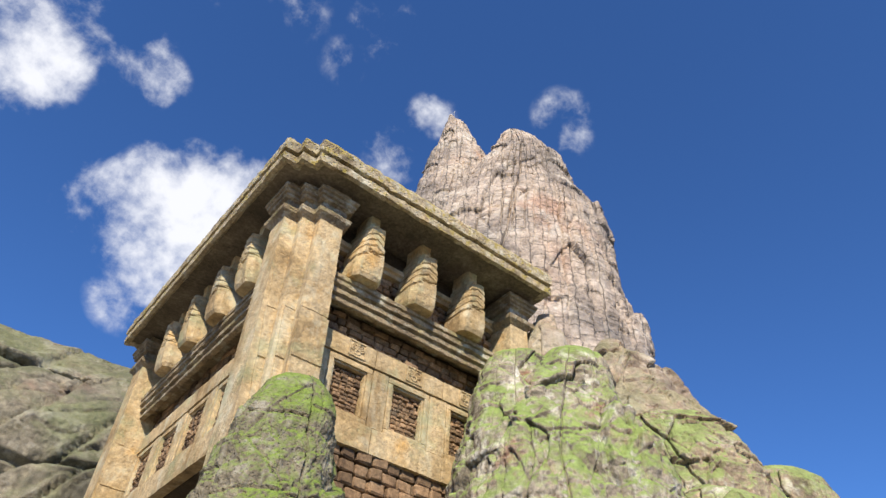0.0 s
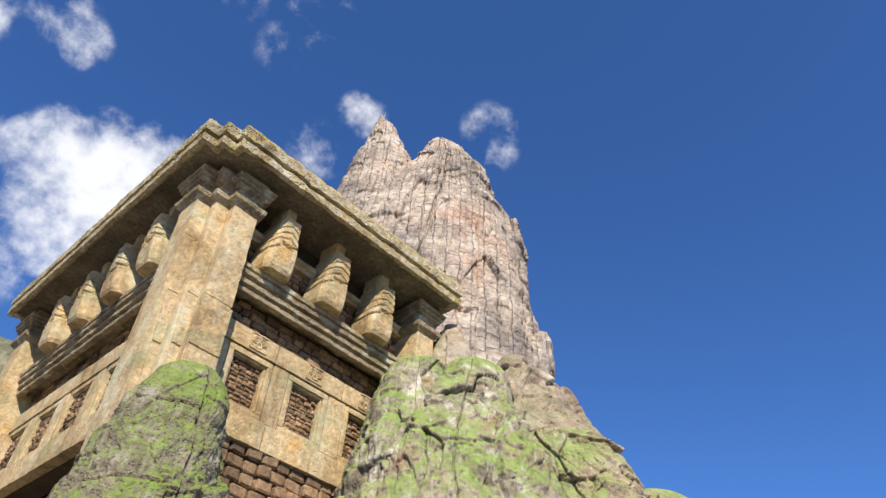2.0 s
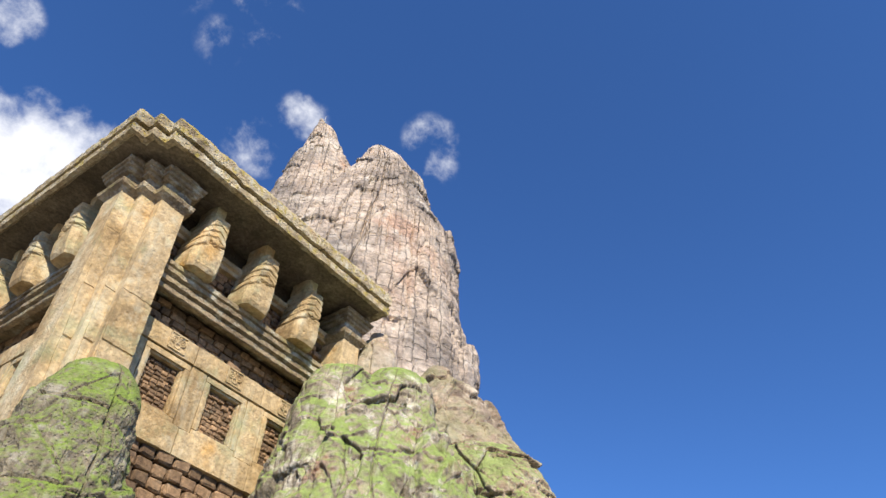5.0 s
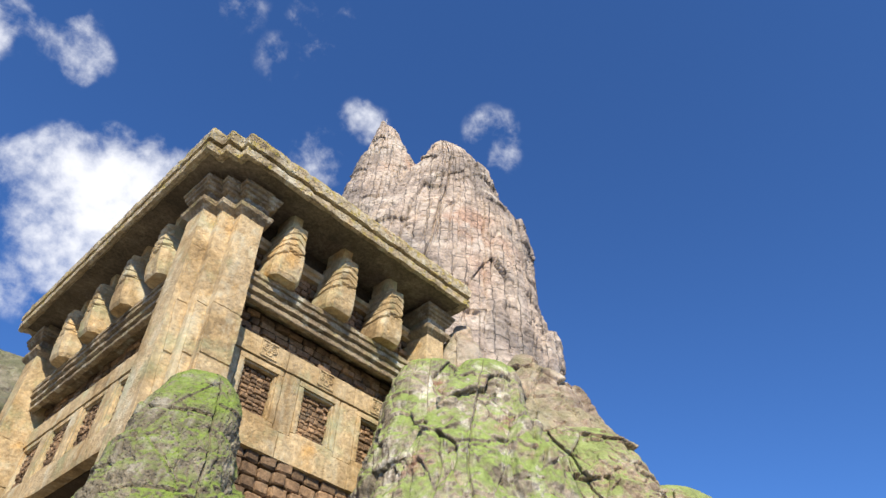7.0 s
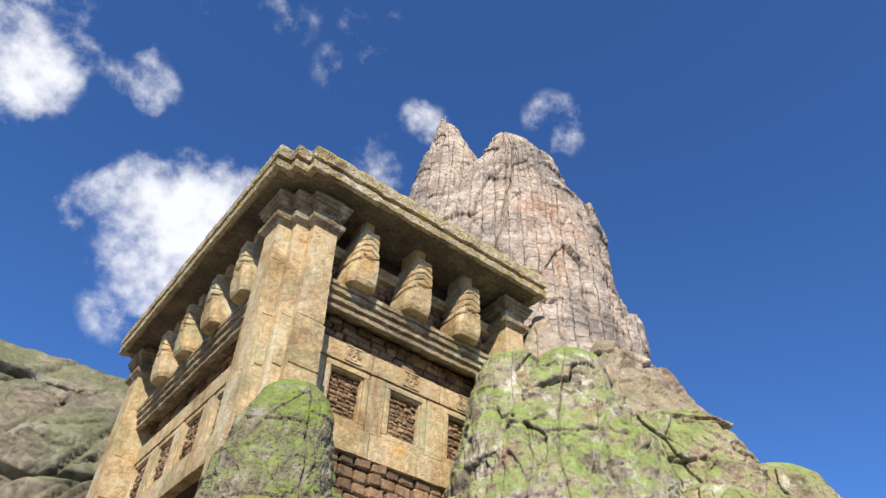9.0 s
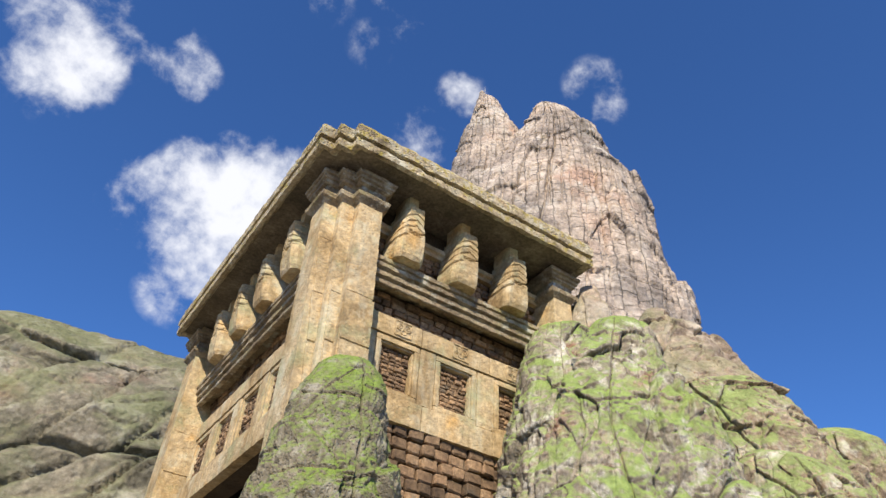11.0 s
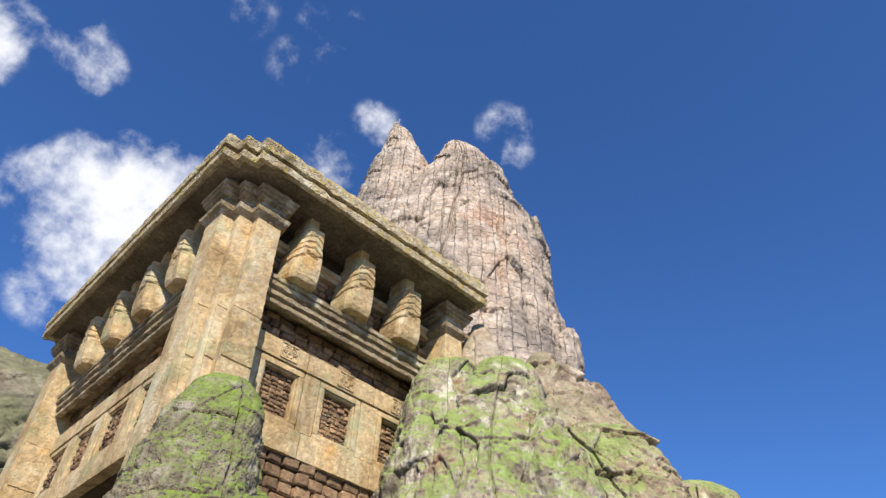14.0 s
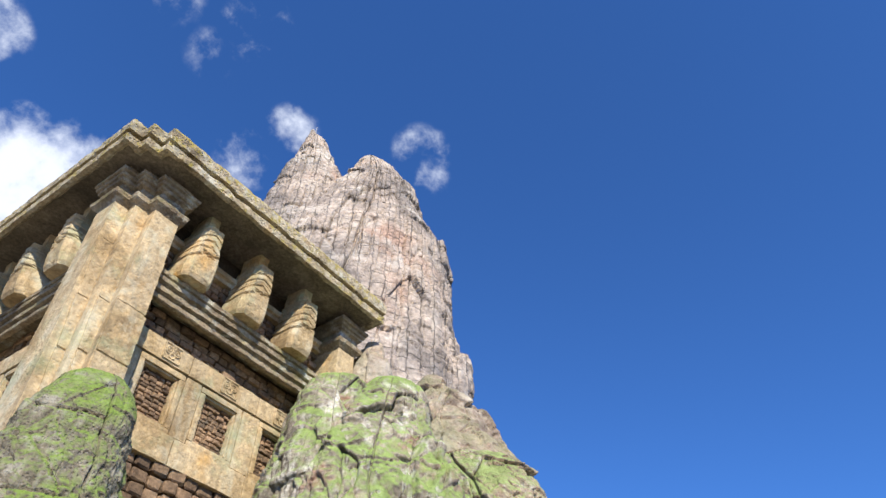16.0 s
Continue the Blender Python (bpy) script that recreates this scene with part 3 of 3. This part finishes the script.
BULGE = [(0.0, 0.7, -0.45, 1.4, 1.4), (4.2, 0.65, -0.5, 0.88, 1.0), (5.2, 0.6, -0.45, 0.58, 0.7), (5.55, 0.55, -0.4, 0.3, 0.35), (5.65, 0.52, -0.35, 0.12, 0.15)]
for k, (name, rows) in enumerate((("peak", PEAK_LOBE), ("shoulder", SHOULDER), ("bulge", BULGE))):
    part(name, rock(name, (6.45, 5.95), ACROSS, rows, 380, 440, MOUND, [(0.80, 1.4, 0.05, 0.02, 0.07, 0.35), (0.30, 0.40, 0.02, 0.014, 0.028, 0.4)], 1.0 + 2 * k, 2.5,
         [(0.78, 0.85, 0.10, 0.02, 0.03, 0.34)], 1.5, 0.25, 0.11, 3.0), mound)

# ---- rock slope between mound and mountain ----
SD = 13.0
slope = [(0.0, 0, 0, 4.2, 3.6), (5.0, 0.1, 0, 2.25, 2.0), (6.5, -0.05, 0, 1.66, 1.5), (7.2, -0.15, 0, 1.46, 1.3), (7.9, -0.28, 0, 1.20, 1.0), (8.3, -0.35, 0, 0.80, 0.7), (8.48, -0.4, 0, 0.35, 0.3)]
rock_slope = thing("rock_slope", (SD * math.sin(radians(57)), SD * math.cos(radians(57)), 0), "weathered tan and green rock slope below the mountain", "rock")
SLAB = [(0.0, 0, 0, 2.6, 2.4), (4.5, 0, 0, 1.55, 1.4), (5.8, 0, 0, 1.0, 0.9), (6.3, -0.1, 0, 0.62, 0.6), (6.5, -0.15, 0, 0.28, 0.25)]
for name, far, az, rows, seed in (("upper_face", SD, 57.0, slope, 6.0), ("lower_slab", 11.8, 59.3, SLAB, 27.0)):
    part(name, rock(name, (far * math.sin(radians(az)), far * math.cos(radians(az))), radians(-az), rows, 340, 480, SLOPE,
         [(1.0, 0.9, 0.07, 0.03, 0.075, 0.35), (0.35, 0.32, 0.03, 0.018, 0.035, 0.3)], seed, 2.1, (), 5.0, 0.25, 0.14, 2.2, 0.45), rock_slope)
for at, rows, seed, label in (
    ((13.50, 6.46), [(0.0, 0, 0, 1.6, 1.6), (5.0, 0, 0, 1.2, 1.2), (7.0, 0, 0, 0.88, 0.9), (7.6, -0.1, 0, 0.80, 0.7), (7.88, -0.15, 0, 0.70, 0.6), (7.98, -0.15, 0, 0.50, 0.4)], 14.0, "dark angular boulder on the rock slope"),
    ((14.55, 6.60), [(0.0, 0, 0, 2.6, 2.2), (5.0, 0.2, 0, 1.45, 1.3), (6.6, 0.1, 0, 0.9, 0.9), (7.4, 0, 0, 0.48, 0.5), (7.9, -0.1, 0, 0.15, 0.15)], 23.0, "pale greenish boulder low on the rock slope"),
    ((6.64, 6.38), [(0.0, 0, 0, 0.8, 0.8), (6.0, 0, 0, 0.50, 0.5), (7.4, 0, 0, 0.32, 0.32), (8.0, 0, 0, 0.24, 0.24), (8.3, 0.03, 0, 0.14, 0.14)], 17.0, "brown rock outcrop beside the temple's end pillar"),
):
    ob = new("boulder", rock("boulder", at, ACROSS, rows, 220, 200, FOOT if "outcrop" in label else SLOPE, [(0.7, 0.8, 0.05, 0.03, 0.10, 0.3)], seed, 2.6, (), 5.0, 0.4, 0.12, 2.5, 0.4))
    tagged(ob, label, "rock")

# ---- moss-covered buttress in front of the corner pillar ----
butt = [(0.0, 0.15, -0.3, 1.0, 1.1), (2.5, 0.08, -0.2, 0.92, 0.90), (3.95, 0.12, -0.12, 0.70, 0.67), (4.4, 0.13, -0.08, 0.62, 0.57), (4.87, 0.14, -0.05, 0.49, 0.49), (5.12, 0.17, 0, 0.38, 0.40), (5.28, 0.17, 0, 0.32, 0.30), (5.37, 0.17, 0, 0.20, 0.18)]
ob = new("mossy_rock", rock("mossy_rock", (2.55, 6.2), radians(-23), butt, 380, 420, BUTT,
    [(0.7, 1.0, 0.012, 0.014, 0.05, 0.3), (0.16, 0.2, 0.012, 0.012, 0.02, 0.4)], 4.0, 2.7, [(0.62, 0.75, 0.12, 0.018, 0.035, 0.2)], 0.62, 0.2, 0.09, 5.0))
tagged(ob, "moss-covered rock buttress at the temple's corner", "rock")

# ---- hill behind the temple ----
hill = [(0.0, 0, 0, 23.0, 9.0), (5.0, 0, 0, 22.0, 8.2), (8.6, 0, 0, 21.0, 7.2), (10.5, 0, 0, 19.4, 6.0), (11.8, 0, 0, 17.0, 4.6), (12.5, 0, 0, 14.0, 3.0), (12.95, 0, 0, 8.5, 1.4), (13.05, 0, 0, 0.8, 0.5)]
ob = new("rocky_hill", rock("rocky_hill", (10.5, 23.5), 0.0, hill, 340, 900, HILL,
    [(2.8, 1.9, 0.32, 0.12, 0.10, 0.25), (1.1, 0.7, 0.09, 0.08, 0.04, 0.3)], 12.0, 2.2, (), 5.0, 0.10, 0.05, 1.6, -0.8))
tagged(ob, "broad olive-green rocky hill of cracked slabs", "hill")

# ---- temple ----
XW, YW = 2.65, 6.80          # faces of the carved bands: left wall at x = XW, right wall at y = YW
temple = thing("temple", (4.4, 9.0, 0), "ruined ochre sandstone temple with brick panels and a heavy overhanging cornice", "temple")

# walls behind the carved bands; their dark mortar also paints in recess and doorway shade
part("wall_right", slab("wall_right", [(2.76, 6.96), (6.3, 6.96), (6.3, 7.25), (2.76, 7.25)], 0.0, 8.5, SHADE_MORTAR), temple, "mortar and brick wall core coloured dark for shade")
part("wall_left", slab("wall_left", [(2.80, 7.25), (3.1, 7.25), (3.1, 12.2), (2.80, 12.2)], 5.27, 8.5, SHADE_MORTAR), temple)
part("wall_left_jamb", slab("wall_left_jamb", [(2.76, 7.25), (3.1, 7.25), (3.1, 7.4), (2.76, 7.4)], 0.0, 5.27, SHADE_MORTAR), temple)
part("wall_left_jamb", slab("wall_left_jamb", [(2.76, 11.4), (3.1, 11.4), (3.1, 12.2), (2.76, 12.2)], 0.0, 5.27, SHADE_MORTAR), temple)
# two unseen walls, added to block light from the interior
part("wall_back", slab("wall_back", [(3.1, 11.9), (6.3, 11.9), (6.3, 12.2), (3.1, 12.2)], 0.0, 8.5, SHADE_MORTAR), temple)
part("wall_inner", slab("wall_inner", [(6.0, 7.25), (6.3, 7.25), (6.3, 11.9), (6.0, 11.9)], 0.0, 8.5, SHADE_MORTAR), temple)

# pillars
NEAR = [(3.0, 6.95), (2.94, 6.40), (2.60, 6.40), (2.60, 6.54), (2.41, 6.54), (2.41, 6.68), (2.22, 6.68), (2.22, 7.06), (2.78, 7.06)]
SHAFT = [(0.16, 0.0), (0.08, 5.0), (0.066, 5.77), (0.046, 5.78), (0.046, 5.79), (0.062, 5.80), (0.050, 6.44), (0.026, 6.455), (0.026, 6.47), (0.036, 6.48), (0.018, 7.28), (-0.002, 7.29), (-0.002, 7.305), (0.012, 7.315), (0.0, 7.94)]
CAP = [(-0.05, 7.90), (0.0, 7.90), (0.03, 7.94), (0.075, 7.98), (0.085, 8.03), (0.065, 8.06), (0.02, 8.07), (0.015, 8.19), (0.065, 8.21), (0.075, 8.24), (0.055, 8.25), (0.095, 8.265), (0.105, 8.30), (0.08, 8.31), (0.125, 8.33), (0.13, 8.37), (0.03, 8.39), (0.03, 8.51), (-0.05, 8.51)]
FAR = [(2.78, 11.72), (2.22, 11.72), (2.22, 12.16), (2.78, 12.16)]
SIDE = [(6.32, 6.95), (6.30, 6.42), (5.96, 6.42), (5.96, 6.95)]
for k, plan in enumerate((NEAR, FAR, SIDE)):
    shaft = sweep("pillar", plan, SHAFT, SAND, step=0.04, wear=0.011, seed=k * 5.0, chips=0.02)
    if plan is not SIDE:
        # the outer flank leans in towards the ground
        for v in shaft.vertices:
            v.co.x += (0.17 if plan is NEAR else 0.10) * min(1.0, max(0.0, (2.75 - v.co.x) / 0.5)) * max(0.0, 7.9 - max(v.co.z, 4.5)) / 1.9
    pillar = part("pillar", shaft, temple, "tapered sandstone pillar with stains")
    part("capital", sweep("capital", plan, CAP, TRIM, fine=0.02, wear=0.009, wear_size=0.08, seed=k * 9.0, chips=0.02), pillar, "moulded stone capital in the shade of the cornice")

# ledge between the pillars
LEDGE = [(-0.40, 7.13), (-0.17, 7.12), (-0.155, 6.99), (-0.09, 6.99), (-0.075, 7.00), (-0.075, 7.055), (-0.10, 7.065), (-0.10, 7.085), (-0.04, 7.10), (-0.04, 7.16), (-0.065, 7.17), (-0.065, 7.19), (-0.005, 7.205), (0.0, 7.26), (-0.03, 7.27), (-0.03, 7.285), (0.01, 7.295), (0.012, 7.35), (-0.02, 7.375), (-0.42, 7.39)]
part("ledge", sweep("ledge", [(5.92, 6.56), (2.9, 6.56)], LEDGE, TRIM, wear=0.015, fine=0.02, step=0.04, wear_size=0.09, chips=0.05), temple, "stepped stone ledge")
part("ledge", sweep("ledge", [(2.41, 7.0), (2.41, 11.8)], LEDGE, TRIM, wear=0.015, fine=0.02, step=0.05, wear_size=0.09, seed=20.0, chips=0.05), temple, "stepped stone ledge")
# moulding high on the recessed wall
HIGH = [(-0.12, 7.93), (0.02, 7.93), (0.02, 7.99), (0.06, 8.01), (0.06, 8.08), (-0.12, 8.09)]
part("moulding", sweep("moulding", [(5.95, 6.80), (2.9, 6.80)], HIGH, SAND, wear=0.008), temple)
part("moulding", sweep("moulding", [(2.65, 7.0), (2.65, 11.8)], HIGH, SAND, wear=0.008, seed=4.0), temple)

# cornice and roof
EAVE = [(6.42, 7.9), (6.42, 6.0), (2.24, 6.0), (2.24, 6.15), (2.05, 6.15), (2.05, 6.3), (1.86, 6.3), (1.86, 12.2), (3.2, 12.2)]
FASCIA = [(-0.10, 8.49), (-0.06, 8.46), (0.0, 8.46), (0.005, 8.575), (-0.03, 8.59), (-0.085, 8.60), (-0.085, 8.64), (0.02, 8.645), (0.025, 8.80), (-0.02, 8.88), (-0.10, 8.90)]
cornice = part("cornice", sweep("cornice", EAVE, FASCIA, EDGE, step=0.035, fine=0.025, wear=0.020, wear_size=0.10, chips=0.07), temple, "rough lichen-covered cornice")
INSET = [(6.36, 7.9), (6.36, 6.06), (2.30, 6.06), (2.30, 6.21), (2.11, 6.21), (2.11, 6.36), (1.92, 6.36), (1.92, 12.14), (6.36, 12.14)]
# dark colour here stands in for shade under the overhang
part("roof", slab("roof", INSET, 8.5, 8.86, SHADE_STONE), temple, "flat stone roof slab coloured dark for the soffit's shade")


def corbel_mesh(seed):
    """A corbel: rounded belly on the ledge, narrowing and leaning outward to a block under the roof. Its back is on y = 0, out is -y."""
    rows = 96
    s = np.linspace(0, 1, rows)
    half = np.interp(s, [0, 0.05, 0.14, 0.3, 0.5, 0.74, 0.76, 1.0], [0.205, 0.222, 0.226, 0.212, 0.182, 0.142, 0.11, 0.10])
    outward = np.interp(s, [0, 0.05, 0.18, 0.4, 0.7, 0.74, 0.76, 1.0], [0.40, 0.43, 0.45, 0.465, 0.48, 0.48, 0.34, 0.34])
    # a chamfered front
    shape = densify([(1, 0), (0.98, 0.80), (0.72, 1.0), (-0.72, 1.0), (-0.98, 0.80), (-1, 0)], 0.2)
    cols = len(shape)
    x = half[:, None] * shape[None, :, 0]
    y = -outward[:, None] * shape[None, :, 1]
    z = 7.36 + 1.15 * s[:, None] + 0 * x
    p = np.stack([x, y, z], -1).reshape(-1, 3)
    course = (p[:, 2] - 7.36) / 0.105 + 0.9 * np.abs(p[:, 0]) / 0.2
    joint = np.abs(course - np.round(course)) * 0.105
    belly = (p[:, 2] < 7.74).astype(float)
    cut = 0.026 * np.clip(1 - joint / 0.016, 0, 1) * (1 - belly) * (p[:, 2] < 8.20)
    big = np.abs(p[:, 2] - 7.75 - 0.10 * np.abs(p[:, 0]) / 0.25 * np.sign(p[:, 0] + 0.1))
    cut += 0.035 * np.clip(1 - big / 0.022, 0, 1)
    who = hashed(np.stack([np.round(course).astype(np.int64), (p[:, 0] > 0).astype(np.int64), np.full(len(p), int(seed), np.int64)], -1), 5)
    away = np.stack([p[:, 0], p[:, 1] - 0.0, 0 * p[:, 0]], -1)
    away /= np.maximum(np.linalg.norm(away, axis=1, keepdims=True), 1e-6)
    p = p - away * (cut + 0.012 * (who - 0.5) * (1 - belly))[:, None]
    p += np.stack([fbm(p / 0.14 + q + seed, 3, 0.6) for q in (0, 31, 62)], -1) * 0.014
    quads = [tuple(f) for f in grid_faces(rows, cols, False)]
    return mesh_of("corbel", p, quads + [tuple(range(cols)), tuple(range((rows - 1) * cols, rows * cols))], SAND)


for k, u in enumerate((3.44, 4.34, 5.23)):
    ob = part("corbel", corbel_mesh(k), temple, "carved stone corbel under the roof")
    ob.location = (u, YW, 0)
for k, u in enumerate((7.72, 8.68, 9.65, 10.6)):
    ob = part("corbel", corbel_mesh(k + 4), temple, "carved stone corbel under the roof")
    ob.location, ob.rotation_euler = (XW, u, 0), (0, 0, radians(-90))


# carved bands, windows and bricks: u along the wall, measured on either face
def onto(face, u, out, z):
    """The pose of a piece on a face, its front out metres before the band's plane."""
    return pose(u, YW - out, z) if face == "right" else pose(XW - out, u, z, 0, 0, -90)


def piece(name, face, u0, u1, z0, z1, front, back, material, label="", seed=0.0, wear=0.009, parent=None):
    me = worn_box(name, (u1 - u0, front - back, z1 - z0), material, wear, 0.07, 0.012, seed)
    ob = part(name, me, parent or temple, label)
    ob.matrix_basis = onto(face, (u0 + u1) / 2, (front + back) / 2, (z0 + z1) / 2)
    return ob


def rosette(face, u, z, parent):
    """A carved square with two curled rings."""
    bm = bmesh.new()
    for w, h, t in ((0.24, 0.21, 0.012), ):
        for sx, sz, ww, hh in ((0, h / 2, w, 0.018), (0, -h / 2, w, 0.018), (w / 2, 0, 0.018, h), (-w / 2, 0, 0.018, h)):
            bmesh.ops.create_cube(bm, size=1, matrix=Matrix.Translation((sx, -0.002, sz)) @ Matrix.Diagonal((ww, 0.014, hh, 1)))
    for sx, sz, r in ((-0.055, 0.02, 0.046), (0.055, 0.02, 0.046), (0.0, -0.045, 0.036), (-0.055, 0.02, 0.018), (0.055, 0.02, 0.018), (0.0, 0.07, 0.018)):
        ring = []
        for i in range(14):
            t = 2 * math.pi * i / 14
            sect = []
            for j in range(5):
                q = 2 * math.pi * j / 5
                rr = r + 0.011 * math.cos(q)
                sect.append(bm.verts.new((sx + rr * math.cos(t), -0.002 + 0.010 * math.sin(q), sz + rr * math.sin(t))))
            ring.append(sect)
        for i in range(14):
            for j in range(5):
                a, b = ring[i], ring[(i + 1) % 14]
                bm.faces.new((a[j], b[j], b[(j + 1) % 5], a[(j + 1) % 5]))
    bmesh.ops.recalc_face_normals(bm, faces=bm.faces)
    me = bpy.data.meshes.new("rosette")
    bm.to_mesh(me)
    bm.free()
    me.materials.append(SAND)
    ob = part("rosette", me, parent, "carved square rosette of curled rings")
    ob.matrix_basis = onto(face, u, 0.024, z)
    return ob


def infill(face, u0, u1, z0, z1, out, bw, bh, seed, parent):
    """Small uneven bricks that fill a window, joined."""
    rnd = random.Random(seed)
    verts, faces = [], []
    z = z0
    while z < z1 - 0.01:
        h = min(bh * rnd.uniform(0.8, 1.2), z1 - z)
        u = u0 - rnd.uniform(0, bw * 0.6)
        while u < u1 - 0.005:
            w = bw * rnd.uniform(0.65, 1.35)
            a, b = max(u, u0) + 0.004, min(u + w, u1) - 0.004
            u += w
            if b - a < 0.012:
                continue
            c, d = z + 0.005, z + h - 0.005
            front = out + rnd.uniform(-0.018, 0.016)
            e = min(b - a, d - c) * 0.2
            k = len(verts)
            for (p, q, r) in ((a, c, -0.1), (b, c, -0.1), (b, d, -0.1), (a, d, -0.1)):
                verts.append((p, -(out - 0.06), q))
            for (p, q) in ((a, c), (b, c), (b, d), (a, d)):
                verts.append((p + rnd.uniform(-0.004, 0.004), -(front - 0.01), q + rnd.uniform(-0.004, 0.004)))
            for (p, q) in ((a + e, c + e), (b - e, c + e), (b - e, d - e), (a + e, d - e)):
                verts.append((p, -front + rnd.uniform(-0.004, 0.004), q))
            for m in (0, 4):
                for i in range(4):
                    j = (i + 1) % 4
                    faces.append((k + m + i, k + m + j, k + m + 4 + j, k + m + 4 + i))
            faces.append((k + 8, k + 9, k + 10, k + 11))
        z += h
    mid = (u0 + u1) / 2
    verts = [(x - mid, y, zz) for x, y, zz in verts] if face == "right" else [(-(x - mid), y, zz) for x, y, zz in verts]
    ob = part("brick_infill", mesh_of("brick_infill", verts, faces, BRICK), parent, "small brown bricks filling the window", "stuff")
    ob.matrix_basis = onto(face, mid, 0, 0)
    return ob


def window(face, u0, u1, z0, z1, seed):
    """A blind window: outer frame, stepped inner frame, brick filling."""
    t = 0.075
    s = t + 0.028
    outer = ((u0, u1, z1 - t, z1), (u0, u1, z0, z0 + t), (u0, u0 + t, z0 + t, z1 - t), (u1 - t, u1, z0 + t, z1 - t))
    inner = ((u0 + t, u1 - t, z1 - s, z1 - t), (u0 + t, u1 - t, z0 + t, z0 + s), (u0 + t, u0 + s, z0 + s, z1 - s), (u1 - s, u1 - t, z0 + s, z1 - s))

    def ring(name, bars, front, wear):
        made = []
        for k, (a, b, c, d) in enumerate(bars):
            made.append((worn_box(name, (b - a, front + 0.14, d - c), SAND, wear, 0.05, 0.01, seed + k), onto(face, (a + b) / 2, (front - 0.14) / 2, (c + d) / 2)))
        return joined(name, made)

    frame_ob = part("blind_window", ring("blind_window", outer, 0.0, 0.006), temple, "bricked-up window in a carved stone frame")
    part("inner_frame", ring("inner_frame", inner, -0.028, 0.004), frame_ob)
    infill(face, u0 + s, u1 - s, z0 + s, z1 - s, -0.085 if face == "right" else -0.045, 0.085, 0.058, int(seed * 10), frame_ob)


def courses(face, u0, u1, z0, z1, out, bw, bh, seed, uneven=0.02, pool=8):
    """Courses of single rough bricks."""
    rnd = random.Random(seed)
    shapes = [brick_mesh("brick", bw * rnd.uniform(0.7, 1.25), bh * 0.93, 0.2, BRICK, seed * 31 + i) for i in range(pool)]
    widths = [max(v.co.x for v in m.vertices) - min(v.co.x for v in m.vertices) for m in shapes]
    z, row = z0, 0
    while z < z1 - bh * 0.4:
        u = u0 - (bw * 0.5 if row % 2 else 0)
        while u < u1:
            i = rnd.randrange(pool)
            w = widths[i]
            if u + w > u0 and u + w / 2 < u1:
                ob = part("brick", shapes[i], temple)
                ob.matrix_basis = onto(face, u + w / 2, out - 0.1 + rnd.uniform(-uneven, uneven), z + bh / 2) @ pose(0, 0, 0, rnd.uniform(-3, 3), rnd.uniform(-2.5, 2.5), rnd.uniform(-3, 3))
            u += w + 0.008
        z += bh + 0.004
        row += 1


# right wall
for a, b in ((2.98, 3.95), (3.955, 5.05), (5.055, 6.3)):
    f = piece("frieze", "right", a, b, 6.40, 6.67, 0.02, -0.11, SAND, "carved sandstone frieze block", seed=a)
for u in (3.66, 4.56, 5.47):
    rosette("right", u, 6.545, temple)
for k, (a, b) in enumerate(((3.30, 3.945), (4.195, 4.855), (5.15, 5.82))):
    window("right", a, b, 5.595, 6.385, 1.0 + k)
for a, b in ((3.02, 3.292), (3.953, 4.187), (4.863, 5.142), (5.828, 6.2)):
    piece("pier", "right", a, b, 5.60, 6.385, 0.008, -0.11, SAND, "flat stone pier between windows", seed=a)
for a, b in ((3.02, 4.02), (4.026, 5.10), (5.106, 6.2)):
    piece("sill_band", "right", a, b, 5.26, 5.59, 0.03, -0.11, SAND, "plain sandstone band below the windows", seed=a + 3)
courses("right", 3.02, 5.9, 6.675, 6.80, -0.08, 0.20, 0.115, 5, 0.035)
courses("right", 3.02, 5.9, 6.79, 7.10, -0.10, 0.18, 0.09, 15, 0.02)
courses("right", 2.95, 5.9, 7.40, 7.92, -0.05, 0.16, 0.085, 6, 0.02)
courses("right", 3.02, 5.9, 3.6, 5.25, 0.0, 0.23, 0.15, 7, 0.03)
# left wall
for a, b in ((7.05, 8.6), (8.605, 10.2), (10.205, 11.75)):
    piece("frieze", "left", a, b, 6.40, 6.67, 0.02, -0.11, SAND, "carved sandstone frieze block", seed=a)
for k, u in enumerate((7.3, 8.25, 9.25, 10.25, 11.25)):
    window("left", u - 0.36, u + 0.36, 5.595, 6.385, 5.0 + k)
for u in (7.775, 8.75, 9.75, 10.75):
    piece("pier", "left", u - 0.11, u + 0.11, 5.60, 6.385, 0.008, -0.11, SAND, "flat stone pier between windows", seed=u)
for a, b in ((7.05, 8.9), (8.906, 10.6), (10.606, 11.75)):
    piece("lintel_band", "left", a, b, 5.25, 5.59, 0.03, -0.13, SAND, "sandstone lintel over the dark doorway", seed=a + 3)
courses("left", 7.06, 11.75, 6.675, 6.80, -0.08, 0.24, 0.115, 8, 0.035)
courses("left", 7.06, 11.75, 6.79, 7.10, -0.08, 0.22, 0.10, 18, 0.02)
courses("left", 7.06, 11.75, 7.40, 7.92, -0.05, 0.24, 0.13, 9, 0.02)
